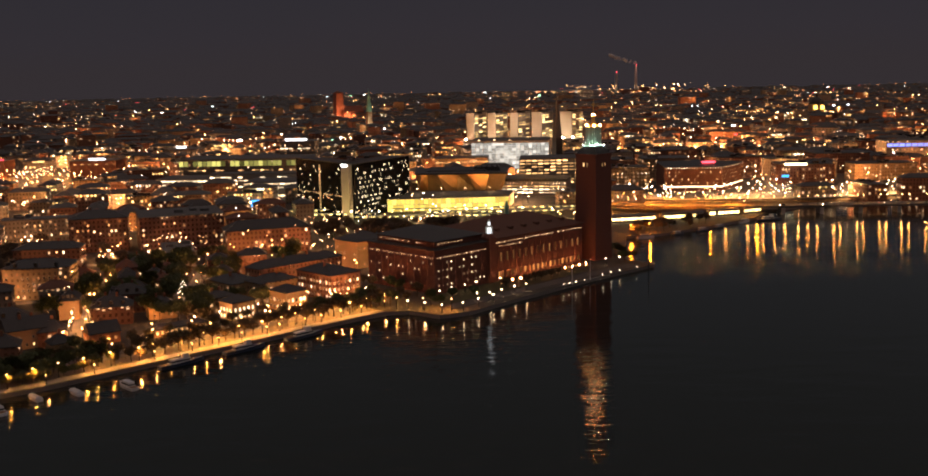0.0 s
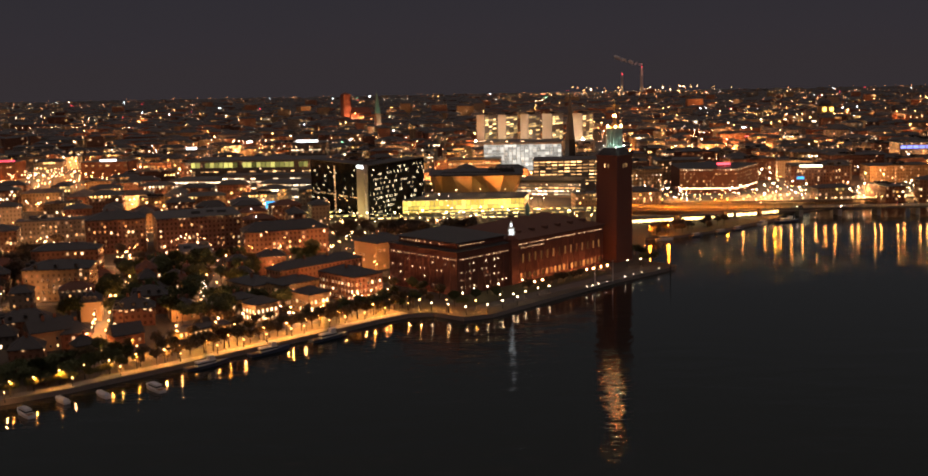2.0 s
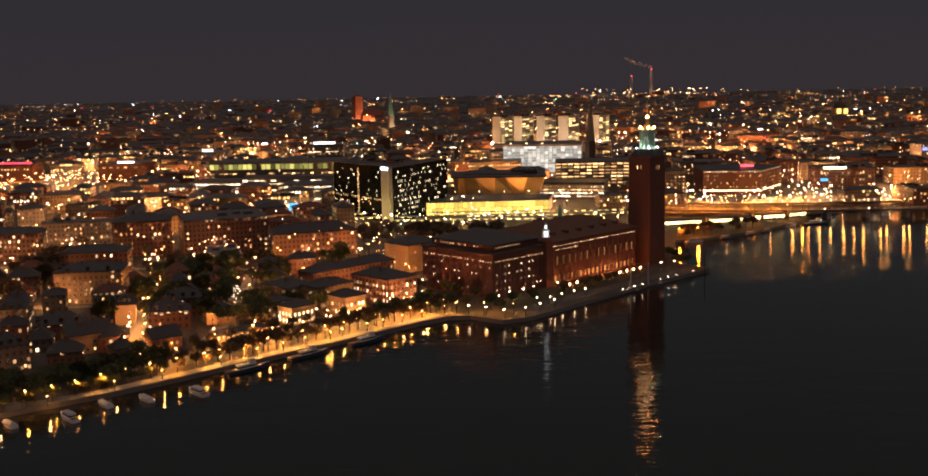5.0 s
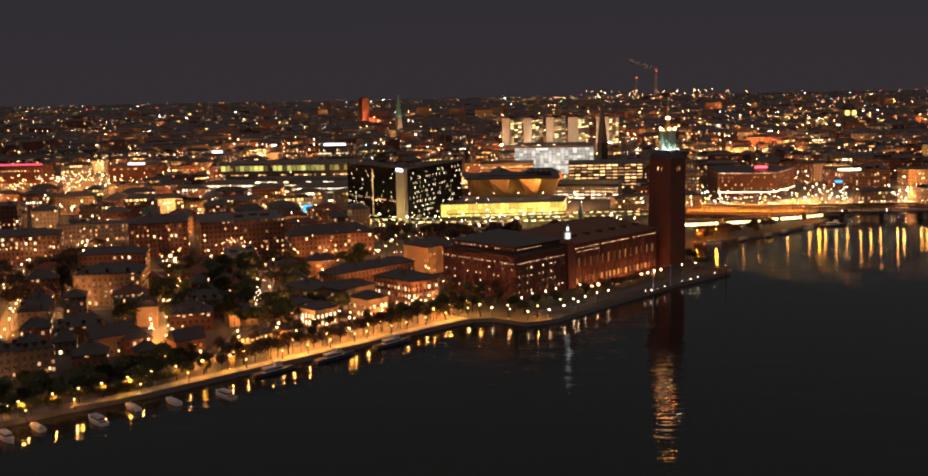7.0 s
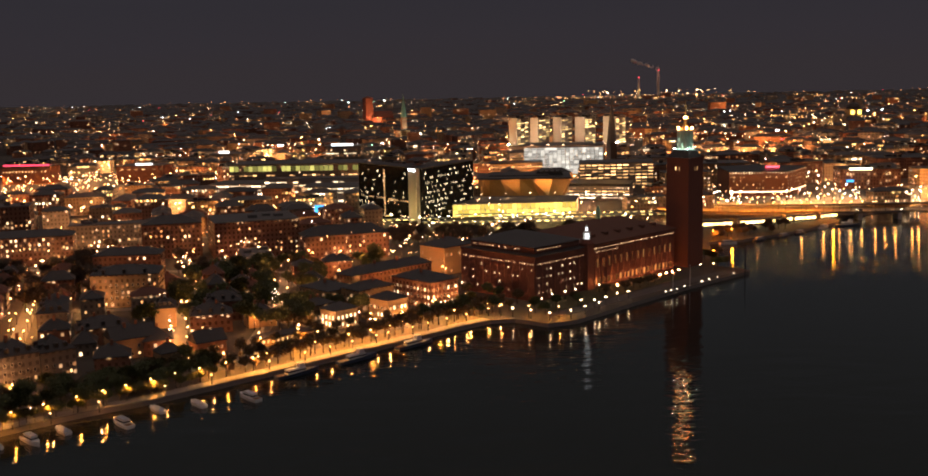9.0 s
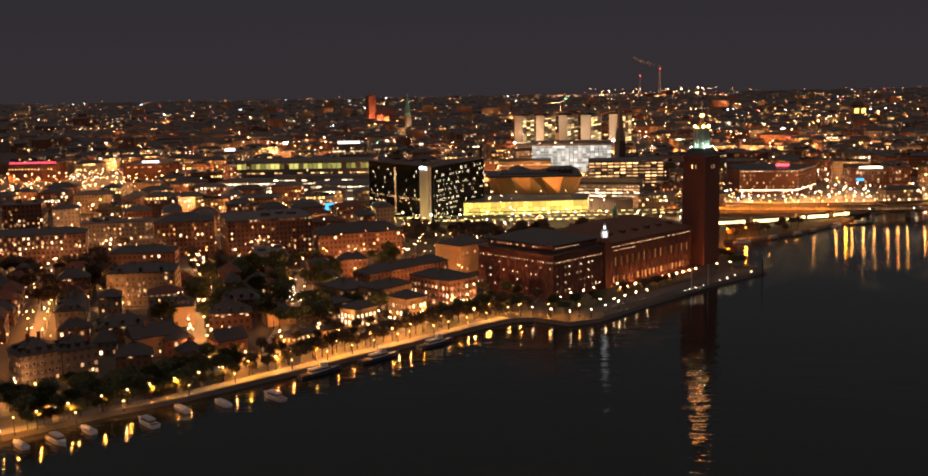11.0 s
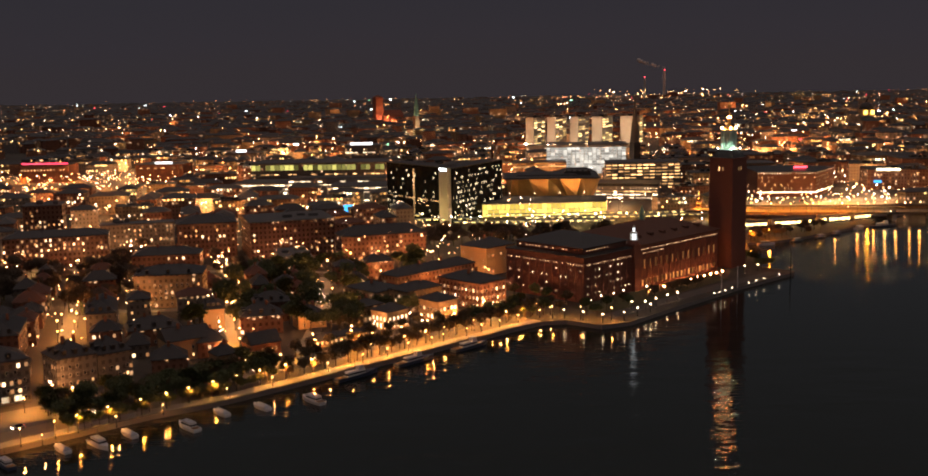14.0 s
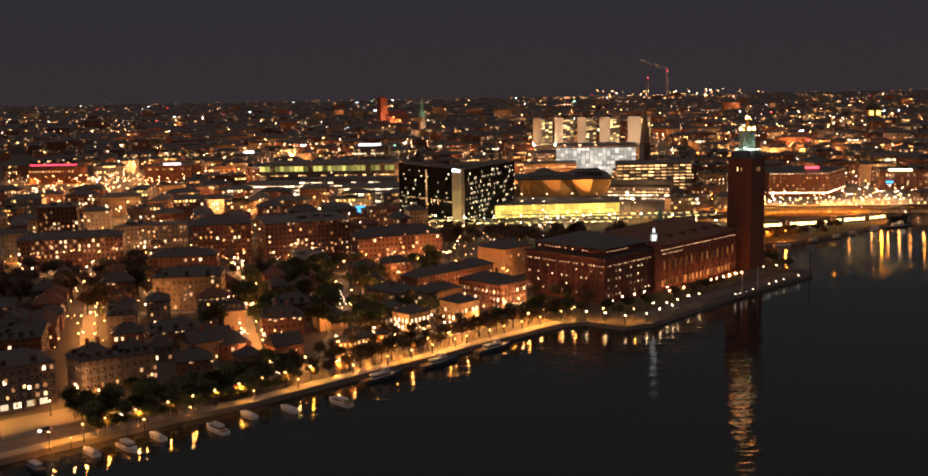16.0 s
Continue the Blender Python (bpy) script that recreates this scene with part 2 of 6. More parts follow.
def facade_mat(name, base, second, lit=0.12, wide=2.9, rise=3.3):
    """Plaster or brick wall of a house too far off for its single windows to be picked out: rows of dark panes, a few of them lit."""
    m = surface(name, base, second, 0.8, grain=0.7, blotch=0.05, bump=0.0)
    nt = m.node_tree
    b = nt.nodes["Principled BSDF"]

    def math_node(op, a=None, c=None):
        n = nt.nodes.new("ShaderNodeMath")
        n.operation = op
        for i, v in enumerate((a, c)):
            if v is None:
                continue
            if isinstance(v, (int, float)):
                n.inputs[i].default_value = v
            else:
                nt.links.new(v, n.inputs[i])
        return n.outputs[0]
    co = nt.nodes.new("ShaderNodeTexCoord")
    sep = nt.nodes.new("ShaderNodeSeparateXYZ")
    nt.links.new(co.outputs["Object"], sep.inputs[0])
    geo = nt.nodes.new("ShaderNodeNewGeometry")
    nz = nt.nodes.new("ShaderNodeSeparateXYZ")
    nt.links.new(geo.outputs["Normal"], nz.inputs[0])
    info = nt.nodes.new("ShaderNodeObjectInfo")
    u = math_node("DIVIDE", math_node("ADD", sep.outputs[0], sep.outputs[1]), wide)
    v = math_node("DIVIDE", sep.outputs[2], rise)
    fu, fv = math_node("FRACT", u), math_node("FRACT", v)
    inside = math_node("MULTIPLY", math_node("MULTIPLY", math_node("GREATER_THAN", fu, 0.28), math_node("LESS_THAN", fu, 0.72)), math_node("MULTIPLY", math_node("GREATER_THAN", fv, 0.25), math_node("LESS_THAN", fv, 0.75)))
    upright = math_node("LESS_THAN", math_node("ABSOLUTE", nz.outputs[2]), 0.5)
    inside = math_node("MULTIPLY", inside, upright)
    comb = nt.nodes.new("ShaderNodeCombineXYZ")
    nt.links.new(math_node("FLOOR", u), comb.inputs[0])
    nt.links.new(math_node("FLOOR", v), comb.inputs[1])
    nt.links.new(math_node("MULTIPLY", math_node("ADD", info.outputs["Random"], geo.outputs["Random Per Island"]), 57.0), comb.inputs[2])
    wn = nt.nodes.new("ShaderNodeTexWhiteNoise")
    nt.links.new(comb.outputs[0], wn.inputs["Vector"])
    # whole floors differ: some nearly all lit, most nearly dark
    floor_id = nt.nodes.new("ShaderNodeCombineXYZ")
    nt.links.new(math_node("FLOOR", v), floor_id.inputs[0])
    nt.links.new(math_node("MULTIPLY", math_node("ADD", info.outputs["Random"], geo.outputs["Random Per Island"]), 91.0), floor_id.inputs[1])
    wf = nt.nodes.new("ShaderNodeTexWhiteNoise")
    nt.links.new(floor_id.outputs[0], wf.inputs["Vector"])
    share = math_node("MULTIPLY", math_node("ADD", math_node("MULTIPLY", math_node("POWER", wf.outputs["Value"], 3.0), 4.2), 0.25), lit)
    glow = math_node("MULTIPLY", inside, math_node("LESS_THAN", wn.outputs["Value"], share))
    col = b.inputs["Base Color"].links[0].from_socket
    mix = nt.nodes.new("ShaderNodeMixRGB")
    mix.inputs[2].default_value = (0.012, 0.012, 0.014, 1)
    nt.links.new(math_node("MULTIPLY", inside, 0.4), mix.inputs[0])
    nt.links.new(col, mix.inputs[1])
    nt.links.new(mix.outputs[0], b.inputs["Base Color"])
    rgh = math_node("SUBTRACT", 0.8, math_node("MULTIPLY", inside, 0.65))
    nt.links.new(rgh, b.inputs["Roughness"])
    tint = nt.nodes.new("ShaderNodeValToRGB")
    tint.color_ramp.elements[0].color, tint.color_ramp.elements[1].color = (1.0, 0.36, 0.10, 1), (1.0, 0.70, 0.40, 1)
    nt.links.new(wn.outputs["Color"], tint.inputs[0])
    nt.links.new(tint.outputs[0], b.inputs["Emission Color"])
    hue = nt.nodes.new("ShaderNodeSeparateColor")
    nt.links.new(wn.outputs["Color"], hue.inputs[0])
    nt.links.new(math_node("MULTIPLY", glow, math_node("ADD", math_node("MULTIPLY", math_node("POWER", hue.outputs[1], 5.0), 2.0), 0.22)), b.inputs["Emission Strength"])
    m.cycles.emission_sampling = "NONE"
    return m


M_F1 = facade_mat("ochre_town_wall", (0.19, 0.13, 0.075), (0.26, 0.19, 0.12))
M_F2 = facade_mat("pale_town_wall", (0.22, 0.19, 0.155), (0.29, 0.25, 0.21))
M_F3 = facade_mat("red_town_wall", (0.17, 0.082, 0.055), (0.24, 0.125, 0.08))
M_F4 = facade_mat("grey_town_wall", (0.11, 0.095, 0.082), (0.18, 0.155, 0.135))
M_F5 = facade_mat("brick_town_wall", (0.10, 0.05, 0.036), (0.16, 0.08, 0.055))
M_FF = [facade_mat("far_" + n, c, d, 0.06) for n, c, d in (("grey_wall", (0.16, 0.14, 0.125), (0.25, 0.22, 0.20)), ("brick_wall", (0.13, 0.055, 0.036), (0.22, 0.10, 0.06)),
                                                        ("ochre_wall", (0.32, 0.20, 0.10), (0.42, 0.29, 0.17)), ("red_wall", (0.28, 0.12, 0.07), (0.37, 0.18, 0.10)))]
M_PANE = surface("dark_pane", (0.01, 0.01, 0.012), (0.02, 0.02, 0.022), 0.08, grain=1.0, bump=0.0, spec=0.6)


# ---- mesh helpers ----
def quad_box(bm, x, y, z, sx, sy, sz, ang=0.0, mat=0, taper=1.0):
    """A box of that size standing at (x, y) on z, turned by ang degrees; taper: its top's scale."""
    c, s = math.cos(radians(ang)), math.sin(radians(ang))
    vs = []
    for h, k in ((0, 1.0), (sz, taper)):
        for ux, uy in ((-1, -1), (1, -1), (1, 1), (-1, 1)):
            px, py = ux * sx / 2 * k, uy * sy / 2 * k
            vs.append(bm.verts.new((x + px * c - py * s, y + px * s + py * c, z + h)))
    for ids in ((3, 2, 1, 0), (4, 5, 6, 7), (0, 1, 5, 4), (1, 2, 6, 5), (2, 3, 7, 6), (3, 0, 4, 7)):
        bm.faces.new([vs[i] for i in ids]).material_index = mat
    return vs


def hip(bm, x, y, z, sx, sy, h, ang=0.0, inset=None, over=0.5, mat=0):
    """A hipped roof (inset 0: gabled) over a sx by sy plan, with a thin eave."""
    c, s = math.cos(radians(ang)), math.sin(radians(ang))
    if sx >= sy:
        L, W, swap = sx / 2 + over, sy / 2 + over, False
    else:
        L, W, swap = sy / 2 + over, sx / 2 + over, True
    ins = W if inset is None else inset

    def at(px, py, pz):
        if swap:
            px, py = -py, px
        return bm.verts.new((x + px * c - py * s, y + px * s + py * c, z + pz))
    low = [at(-L, -W, 0), at(L, -W, 0), at(L, W, 0), at(-L, W, 0)]
    mid = [at(-L, -W, 0.3), at(L, -W, 0.3), at(L, W, 0.3), at(-L, W, 0.3)]
    r0, r1 = at(-L + ins, 0, h), at(max(L - ins, -L + ins + 0.1), 0, h)
    bm.faces.new((low[3], low[2], low[1], low[0])).material_index = mat
    for i in range(4):
        j = (i + 1) % 4
        bm.faces.new((low[i], low[j], mid[j], mid[i])).material_index = mat
    for f in ((mid[0], mid[1], r1, r0), (mid[1], mid[2], r1), (mid[2], mid[3], r0, r1), (mid[3], mid[0], r0)):
        bm.faces.new(f).material_index = mat


def prism(bm, x, y, z, r0, r1, h, n=8, turn=0.0, mat=0, cap=True):
    """A tapered upright prism of n sides."""
    a = [bm.verts.new((x + r0 * math.cos(turn + 2 * math.pi * i / n), y + r0 * math.sin(turn + 2 * math.pi * i / n), z)) for i in range(n)]
    if r1 <= 0.001:
        t = bm.verts.new((x, y, z + h))
        for i in range(n):
            bm.faces.new((a[i], a[(i + 1) % n], t)).material_index = mat
    else:
        b = [bm.verts.new((x + r1 * math.cos(turn + 2 * math.pi * i / n), y + r1 * math.sin(turn + 2 * math.pi * i / n), z + h)) for i in range(n)]
        for i in range(n):
            bm.faces.new((a[i], a[(i + 1) % n], b[(i + 1) % n], b[i])).material_index = mat
        if cap:
            bm.faces.new(b).material_index = mat
    if cap:
        bm.faces.new(a[::-1]).material_index = mat


def ball(bm, x, y, z, r, mat=0, n=8, rings=4, flat=1.0):
    """A round globe."""
    rows = []
    for i in range(1, rings):
        th = math.pi * i / rings
        rows.append([bm.verts.new((x + r * math.sin(th) * math.cos(2 * math.pi * k / n), y + r * math.sin(th) * math.sin(2 * math.pi * k / n), z + r * flat * math.cos(th))) for k in range(n)])
    top, bot = bm.verts.new((x, y, z + r * flat)), bm.verts.new((x, y, z - r * flat))
    for k in range(n):
        j = (k + 1) % n
        bm.faces.new((rows[0][k], rows[0][j], top)).material_index = mat
        bm.faces.new((rows[-1][j], rows[-1][k], bot)).material_index = mat
        for a, b in zip(rows, rows[1:]):
            bm.faces.new((b[k], b[j], a[j], a[k])).material_index = mat


def mesh_of(name, bm, mats):
    me = bpy.data.meshes.new(name)
    bm.to_mesh(me)
    bm.free()
    for m in mats if isinstance(mats, (list, tuple)) else [mats]:
        me.materials.append(m)
    return me


def part(name, bm, mats, parent, label=""):
    ob = new(name, mesh_of(name, bm, mats))
    ob.parent = parent
    if label:
        ob["label"] = label
    return ob


def piece(name, me, parent, m, label=""):
    """A repeated piece that shares its mesh, at the pose m in its parent's frame."""
    ob = new(name, me)
    ob.parent = parent
    ob.matrix_basis = m
    if label:
        ob["label"] = label
    return ob


def empty(name, x, y, z, rz=0.0):
    ob = new(name)
    ob.empty_display_size = 1.0
    ob.matrix_basis = pose(x, y, z, 0, 0, rz)
    return ob


def window_mesh(name, w, h, glow, frame_mat, depth=0.16):
    """A window: frame proud of the wall, pane a little behind it, sill. Front looks along -y; its middle is at the origin."""
    bm = bmesh.new()
    t = min(0.14, w * 0.12)

    def ring(dx, dz, y):
        return [bm.verts.new((sx * dx, y, sz * dz)) for sx, sz in ((-1, -1), (1, -1), (1, 1), (-1, 1))]
    rings = [ring(w / 2, h / 2, 0.1), ring(w / 2, h / 2, -depth), ring(w / 2 - t, h / 2 - t, -depth), ring(w / 2 - t, h / 2 - t, -0.02)]
    for a, b in zip(rings, rings[1:]):
        for i in range(4):
            j = (i + 1) % 4
            bm.faces.new((a[i], a[j], b[j], b[i]))
    bm.faces.new(rings[-1]).material_index = 1
    return mesh_of(name, bm, [frame_mat, glow])


WIN = {
    "warm": window_mesh("window_warm", 1.1, 1.5, L_WIN, M_STONE),
    "yellow": window_mesh("window_yellow", 1.1, 1.5, L_WIN2, M_STONE),
    "white": window_mesh("window_white", 1.1, 1.5, L_WIN3, M_STONE),
    "dim": window_mesh("window_dim", 1.1, 1.5, L_WINDIM, M_STONE),
    "dark": window_mesh("window_dark", 1.1, 1.5, M_PANE, M_STONE),
    "bright": window_mesh("window_bright", 1.2, 2.0, lamp_mat("lit_window_bright", (1.0, 0.68, 0.34), 3.2, 0.6), M_STONE),
    "shop": window_mesh("shop_window", 3.2, 2.6, L_WIN3, M_IRON),
    "band": window_mesh("window_band", 6.0, 1.7, L_WIN2, M_IRON),
    "bandw": window_mesh("window_band_white", 6.0, 1.7, L_WIN3, M_IRON),
}


def facade(parent, sx, sy, z0, floors, rng, lit, kinds, sides="SW", step=3.2, rise=3.3, first=2.2, dark=0.0, name="window", scale=1.0):
    """Windows over a building's walls, in the building's own frame (centre at its origin). lit: share that glows; dark: share that is a dark pane."""
    for side in sides:
        length = sx if side in "SN" else sy
        n = max(1, int((length - 1.5) / step))
        for f in range(floors):
            for i in range(n):
                u = rng.random()
                if u > lit + dark:
                    continue
                kind = rng.choice(kinds) if u < lit else "dark"
                s = (i - (n - 1) / 2) * (length / (n + 0.4))
                z = z0 + first + f * rise
                if side == "S":
                    m = pose(s, -sy / 2, z)
                elif side == "N":
                    m = pose(s, sy / 2, z, 0, 0, 180)
                elif side == "W":
                    m = pose(-sx / 2, s, z, 0, 0, -90)
                else:
                    m = pose(sx / 2, s, z, 0, 0, 90)
                piece(name, WIN[kind], parent, m @ Matrix.Diagonal((scale, 1, scale, 1)))


# ---- water and ground ----
bm = bmesh.new()
vs = [bm.verts.new(p) for p in ((-6000, -3000, 0), (6000, -3000, 0), (6000, 5200, 0), (-6000, 5200, 0))]
bm.faces.new(vs)
tagged(new("water", mesh_of("water", bm, M_WATER)), "dark rippled lake water reflecting the city lights", "water", kind="structure")

GROUND = 2.0
SHORE = [(-900, -905), (-420, -421), (-325, -332), (-302, -312), (-278, -290), (-254, -273), (-206, -227), (-160, -182), (-138, -160), (-124, -148), (-112, -146), (-96, -158), (-81, -151),
         (-49, -114), (-8, -68), (34, -28), (36, -23), (20, -8), (26, 40), (34, 88), (60, 96), (103, 128), (150, 172), (168, 205), (204, 236), (246, 286), (430, 296), (1200, 345), (5200, 720)]
bm = bmesh.new()
outline = SHORE + [(5200, 5200), (-5200, 5200), (-5200, -905)]
top = [bm.verts.new((x, y, GROUND)) for x, y in outline]
low = [bm.verts.new((x, y, -2.0)) for x, y in outline]
for tri in tessellate_polygon([[Vector((x, y, 0)) for x, y in outline]]):
    f = bm.faces.new([top[i] for i in tri])
for i in range(len(outline)):
    j = (i + 1) % len(outline)
    bm.faces.new((low[i], low[j], top[j], top[i])).material_index = 1
bmesh.ops.recalc_face_normals(bm, faces=bm.faces[:])
tagged(new("ground", mesh_of("ground", bm, [M_GROUND, M_QUAYWALL])), "dark city ground with a granite quay wall along the water", "ground", kind="structure")


# ---- city hall ----
def city_hall():
    """Brick town hall with a corner tower; own axes: +x along the water front towards the tower, -y facing the water."""
    ANG = 45.65
    hall = tagged(empty("city_hall", -8.9, -14.5, GROUND, ANG), "dark red brick city hall with a tall corner tower", "town hall")
    rng = random.Random(4)
    # own frame: x from -130 (south-west corner) to 0 (tower), y from 0 (water front) to 56
    WALL = 24.5
    bm = bmesh.new()
    quad_box(bm, -65, 28, 0, 130, 56, WALL)
    quad_box(bm, -107, 28, WALL, 38, 48, 4.2)
    part("wall", bm, M_BRICK, hall)
    bm = bmesh.new()
    quad_box(bm, -42, 28, WALL, 84.5, 57, 0.5)
    hip(bm, -40, 28, WALL + 0.5, 84, 56, 8.5, inset=24)
    part("main_roof", bm, M_ROOFRED, hall, "dark red tiled hipped roof")
    bm = bmesh.new()
    hip(bm, -107, 28, WALL, 46, 56, 3.2, inset=22, over=0.6)
    hip(bm, -107, 28, WALL + 4.2, 39, 49, 5.5, inset=19, over=0.8)
    part("west_roof", bm, M_ROOF, hall, "black sheet metal roof")
    bm = bmesh.new()
    quad_box(bm, -65, 28, WALL - 0.9, 130.8, 56.8, 0.9)
    part("cornice", bm, M_BRICK, hall)
    pil = bmesh.new()
    quad_box(pil, 0, 0, 0, 0.9, 0.26, 21.5)
    pil_me = mesh_of("pilaster", pil, M_BRICK)
    for i in range(15):
        piece("pilaster", pil_me, hall, pose(-78.7 + i * 5.5, -0.1, 0))
    for i in range(9):
        piece("pilaster", pil_me, hall, pose(-129.3 + i * 5.2, -0.1, 0))
    for i in range(11):
        piece("pilaster", pil_me, hall, pose(-130.1, 0.6 + i * 5.5, 0, 0, 0, -90))
    for i in range(6):
        bm = bmesh.new()
        quad_box(bm, -70 + i * 12, 9, WALL + 2.6, 2.2, 3.4, 1.6)
        hip(bm, -70 + i * 12, 9, WALL + 4.2, 2.2, 3.4, 0.8, inset=0, over=0.15)
        part("dormer", bm, M_ROOFRED, hall)
    # eaves windows
    L_EAVES = lamp_mat("eaves_glow", (1.0, 0.55, 0.28), 1.1, 0.6)
    L_HALL = lamp_mat("hall_window_glow", (1.0, 0.68, 0.38), 1.3, 0.8)
    small = window_mesh("eaves_window", 1.0, 0.9, L_EAVES, M_BRICK)
    strip = window_mesh("attic_window", 1.5, 0.7, L_EAVES, M_BRICK)
    for i in range(48):
        if rng.random() < 0.86:
            piece("window", strip, hall, pose(-81 + i * 1.68, 0, 22.6))
    for i in range(14):
        piece("window", small, hall, pose(-80.5 + i * 1.75, 0, 20.4))
    for i in range(22):
        piece("window", small, hall, pose(-127.5 + i * 1.9, 0, 20.3))
    for i in range(28):
        if rng.random() < 0.9:
            piece("window", small, hall, pose(-130, 1.5 + i * 1.95, 20.3, 0, 0, -90))
    for i in range(8):
        piece("window", strip, hall, pose(-123 + i * 2.6, 4.0, WALL + 2.6))
    for i in range(19):
        if rng.random() < 0.7:
            piece("window", strip, hall, pose(-126, 6 + i * 2.4, WALL + 2.6, 0, 0, -90))
    mid = window_mesh("hall_window", 0.95, 1.15, L_HALL, M_BRICK)
    for i in range(13):
        for f in range(4):
            if rng.random() < 0.45:
                piece("window", mid, hall, pose(-127 + i * 3.3, 0, 4.5 + f * 4.2))
    for i in range(16):
        for f in range(4):
            if rng.random() < 0.42:
                piece("window", mid, hall, pose(-130, 2.5 + i * 3.4, 4.5 + f * 4.2, 0, 0, -90))
    tall = window_mesh("tall_window", 1.3, 5.2, lamp_mat("tall_window_glow", (1.0, 0.42, 0.13), 0.13, 0.8), M_BRICK)
    for i in range(14):
        piece("window", tall, hall, pose(-76 + i * 5.5, 0, 14.0))
    # arcade along the ground
    archm = window_mesh("arcade_bay", 2.2, 3.6, lamp_mat("arcade_glow", (1.0, 0.40, 0.11), 0.26, 0.8), M_BRICK)
    for i in range(20):
        piece("arcade_bay", archm, hall, pose(-78 + i * 3.9, 0, 3.6))
    # stair turret with its lit lantern
    bm = bmesh.new()
    quad_box(bm, -84.5, 1.2, 0, 6.0, 6.0, 26.5)
    prism(bm, -84.5, 1.2, 26.5, 3.6, 2.2, 2.0, 8)
    t = part("turret", bm, M_BRICK, hall)
    bm = bmesh.new()
    prism(bm, -84.5, 1.2, 28.9, 1.3, 1.3, 3.6, 8)
    prism(bm, -84.5, 1.2, 33.6, 0.6, 0.6, 2.0, 8)
    part("lantern", bm, lamp_mat("lantern_glow", (0.90, 0.96, 1.0), 1.25), t, "white lit lantern")
    bm = bmesh.new()
    prism(bm, -84.5, 1.2, 28.5, 2.2, 2.3, 0.5, 8)
    prism(bm, -84.5, 1.2, 32.5, 2.3, 1.2, 1.1, 8)
    prism(bm, -84.5, 1.2, 35.6, 0.9, 0.1, 1.6, 8)
    part("lantern_roof", bm, M_STONE, t)
    bm = bmesh.new()
    quad_box(bm, 0, 0, 29.0, 0.34, 0.34, 3.5)
    stay = mesh_of("lantern_column", bm, M_STONE)
    for k in range(8):
        piece("lantern_column", stay, t, pose(-84.5 + 1.9 * math.cos(k * 0.7854), 1.2 + 1.9 * math.sin(k * 0.7854), 0))
    # ridge turret
    bm = bmesh.new()
    prism(bm, -40, 28, WALL + 8.5, 1.5, 1.2, 4, 8)
    prism(bm, -40, 28, WALL + 12.5, 1.8, 0.05, 5, 8)
    part("ridge_turret", bm, M_COPPER, hall, "slender copper ridge turret")
    return hall


# lighter copy of the verdigris, with the lantern's floodlight put into its colour
M_COPPERL = surface("floodlit_verdigris", (0.40, 0.55, 0.48), (0.52, 0.66, 0.58), 0.6, grain=0.9)


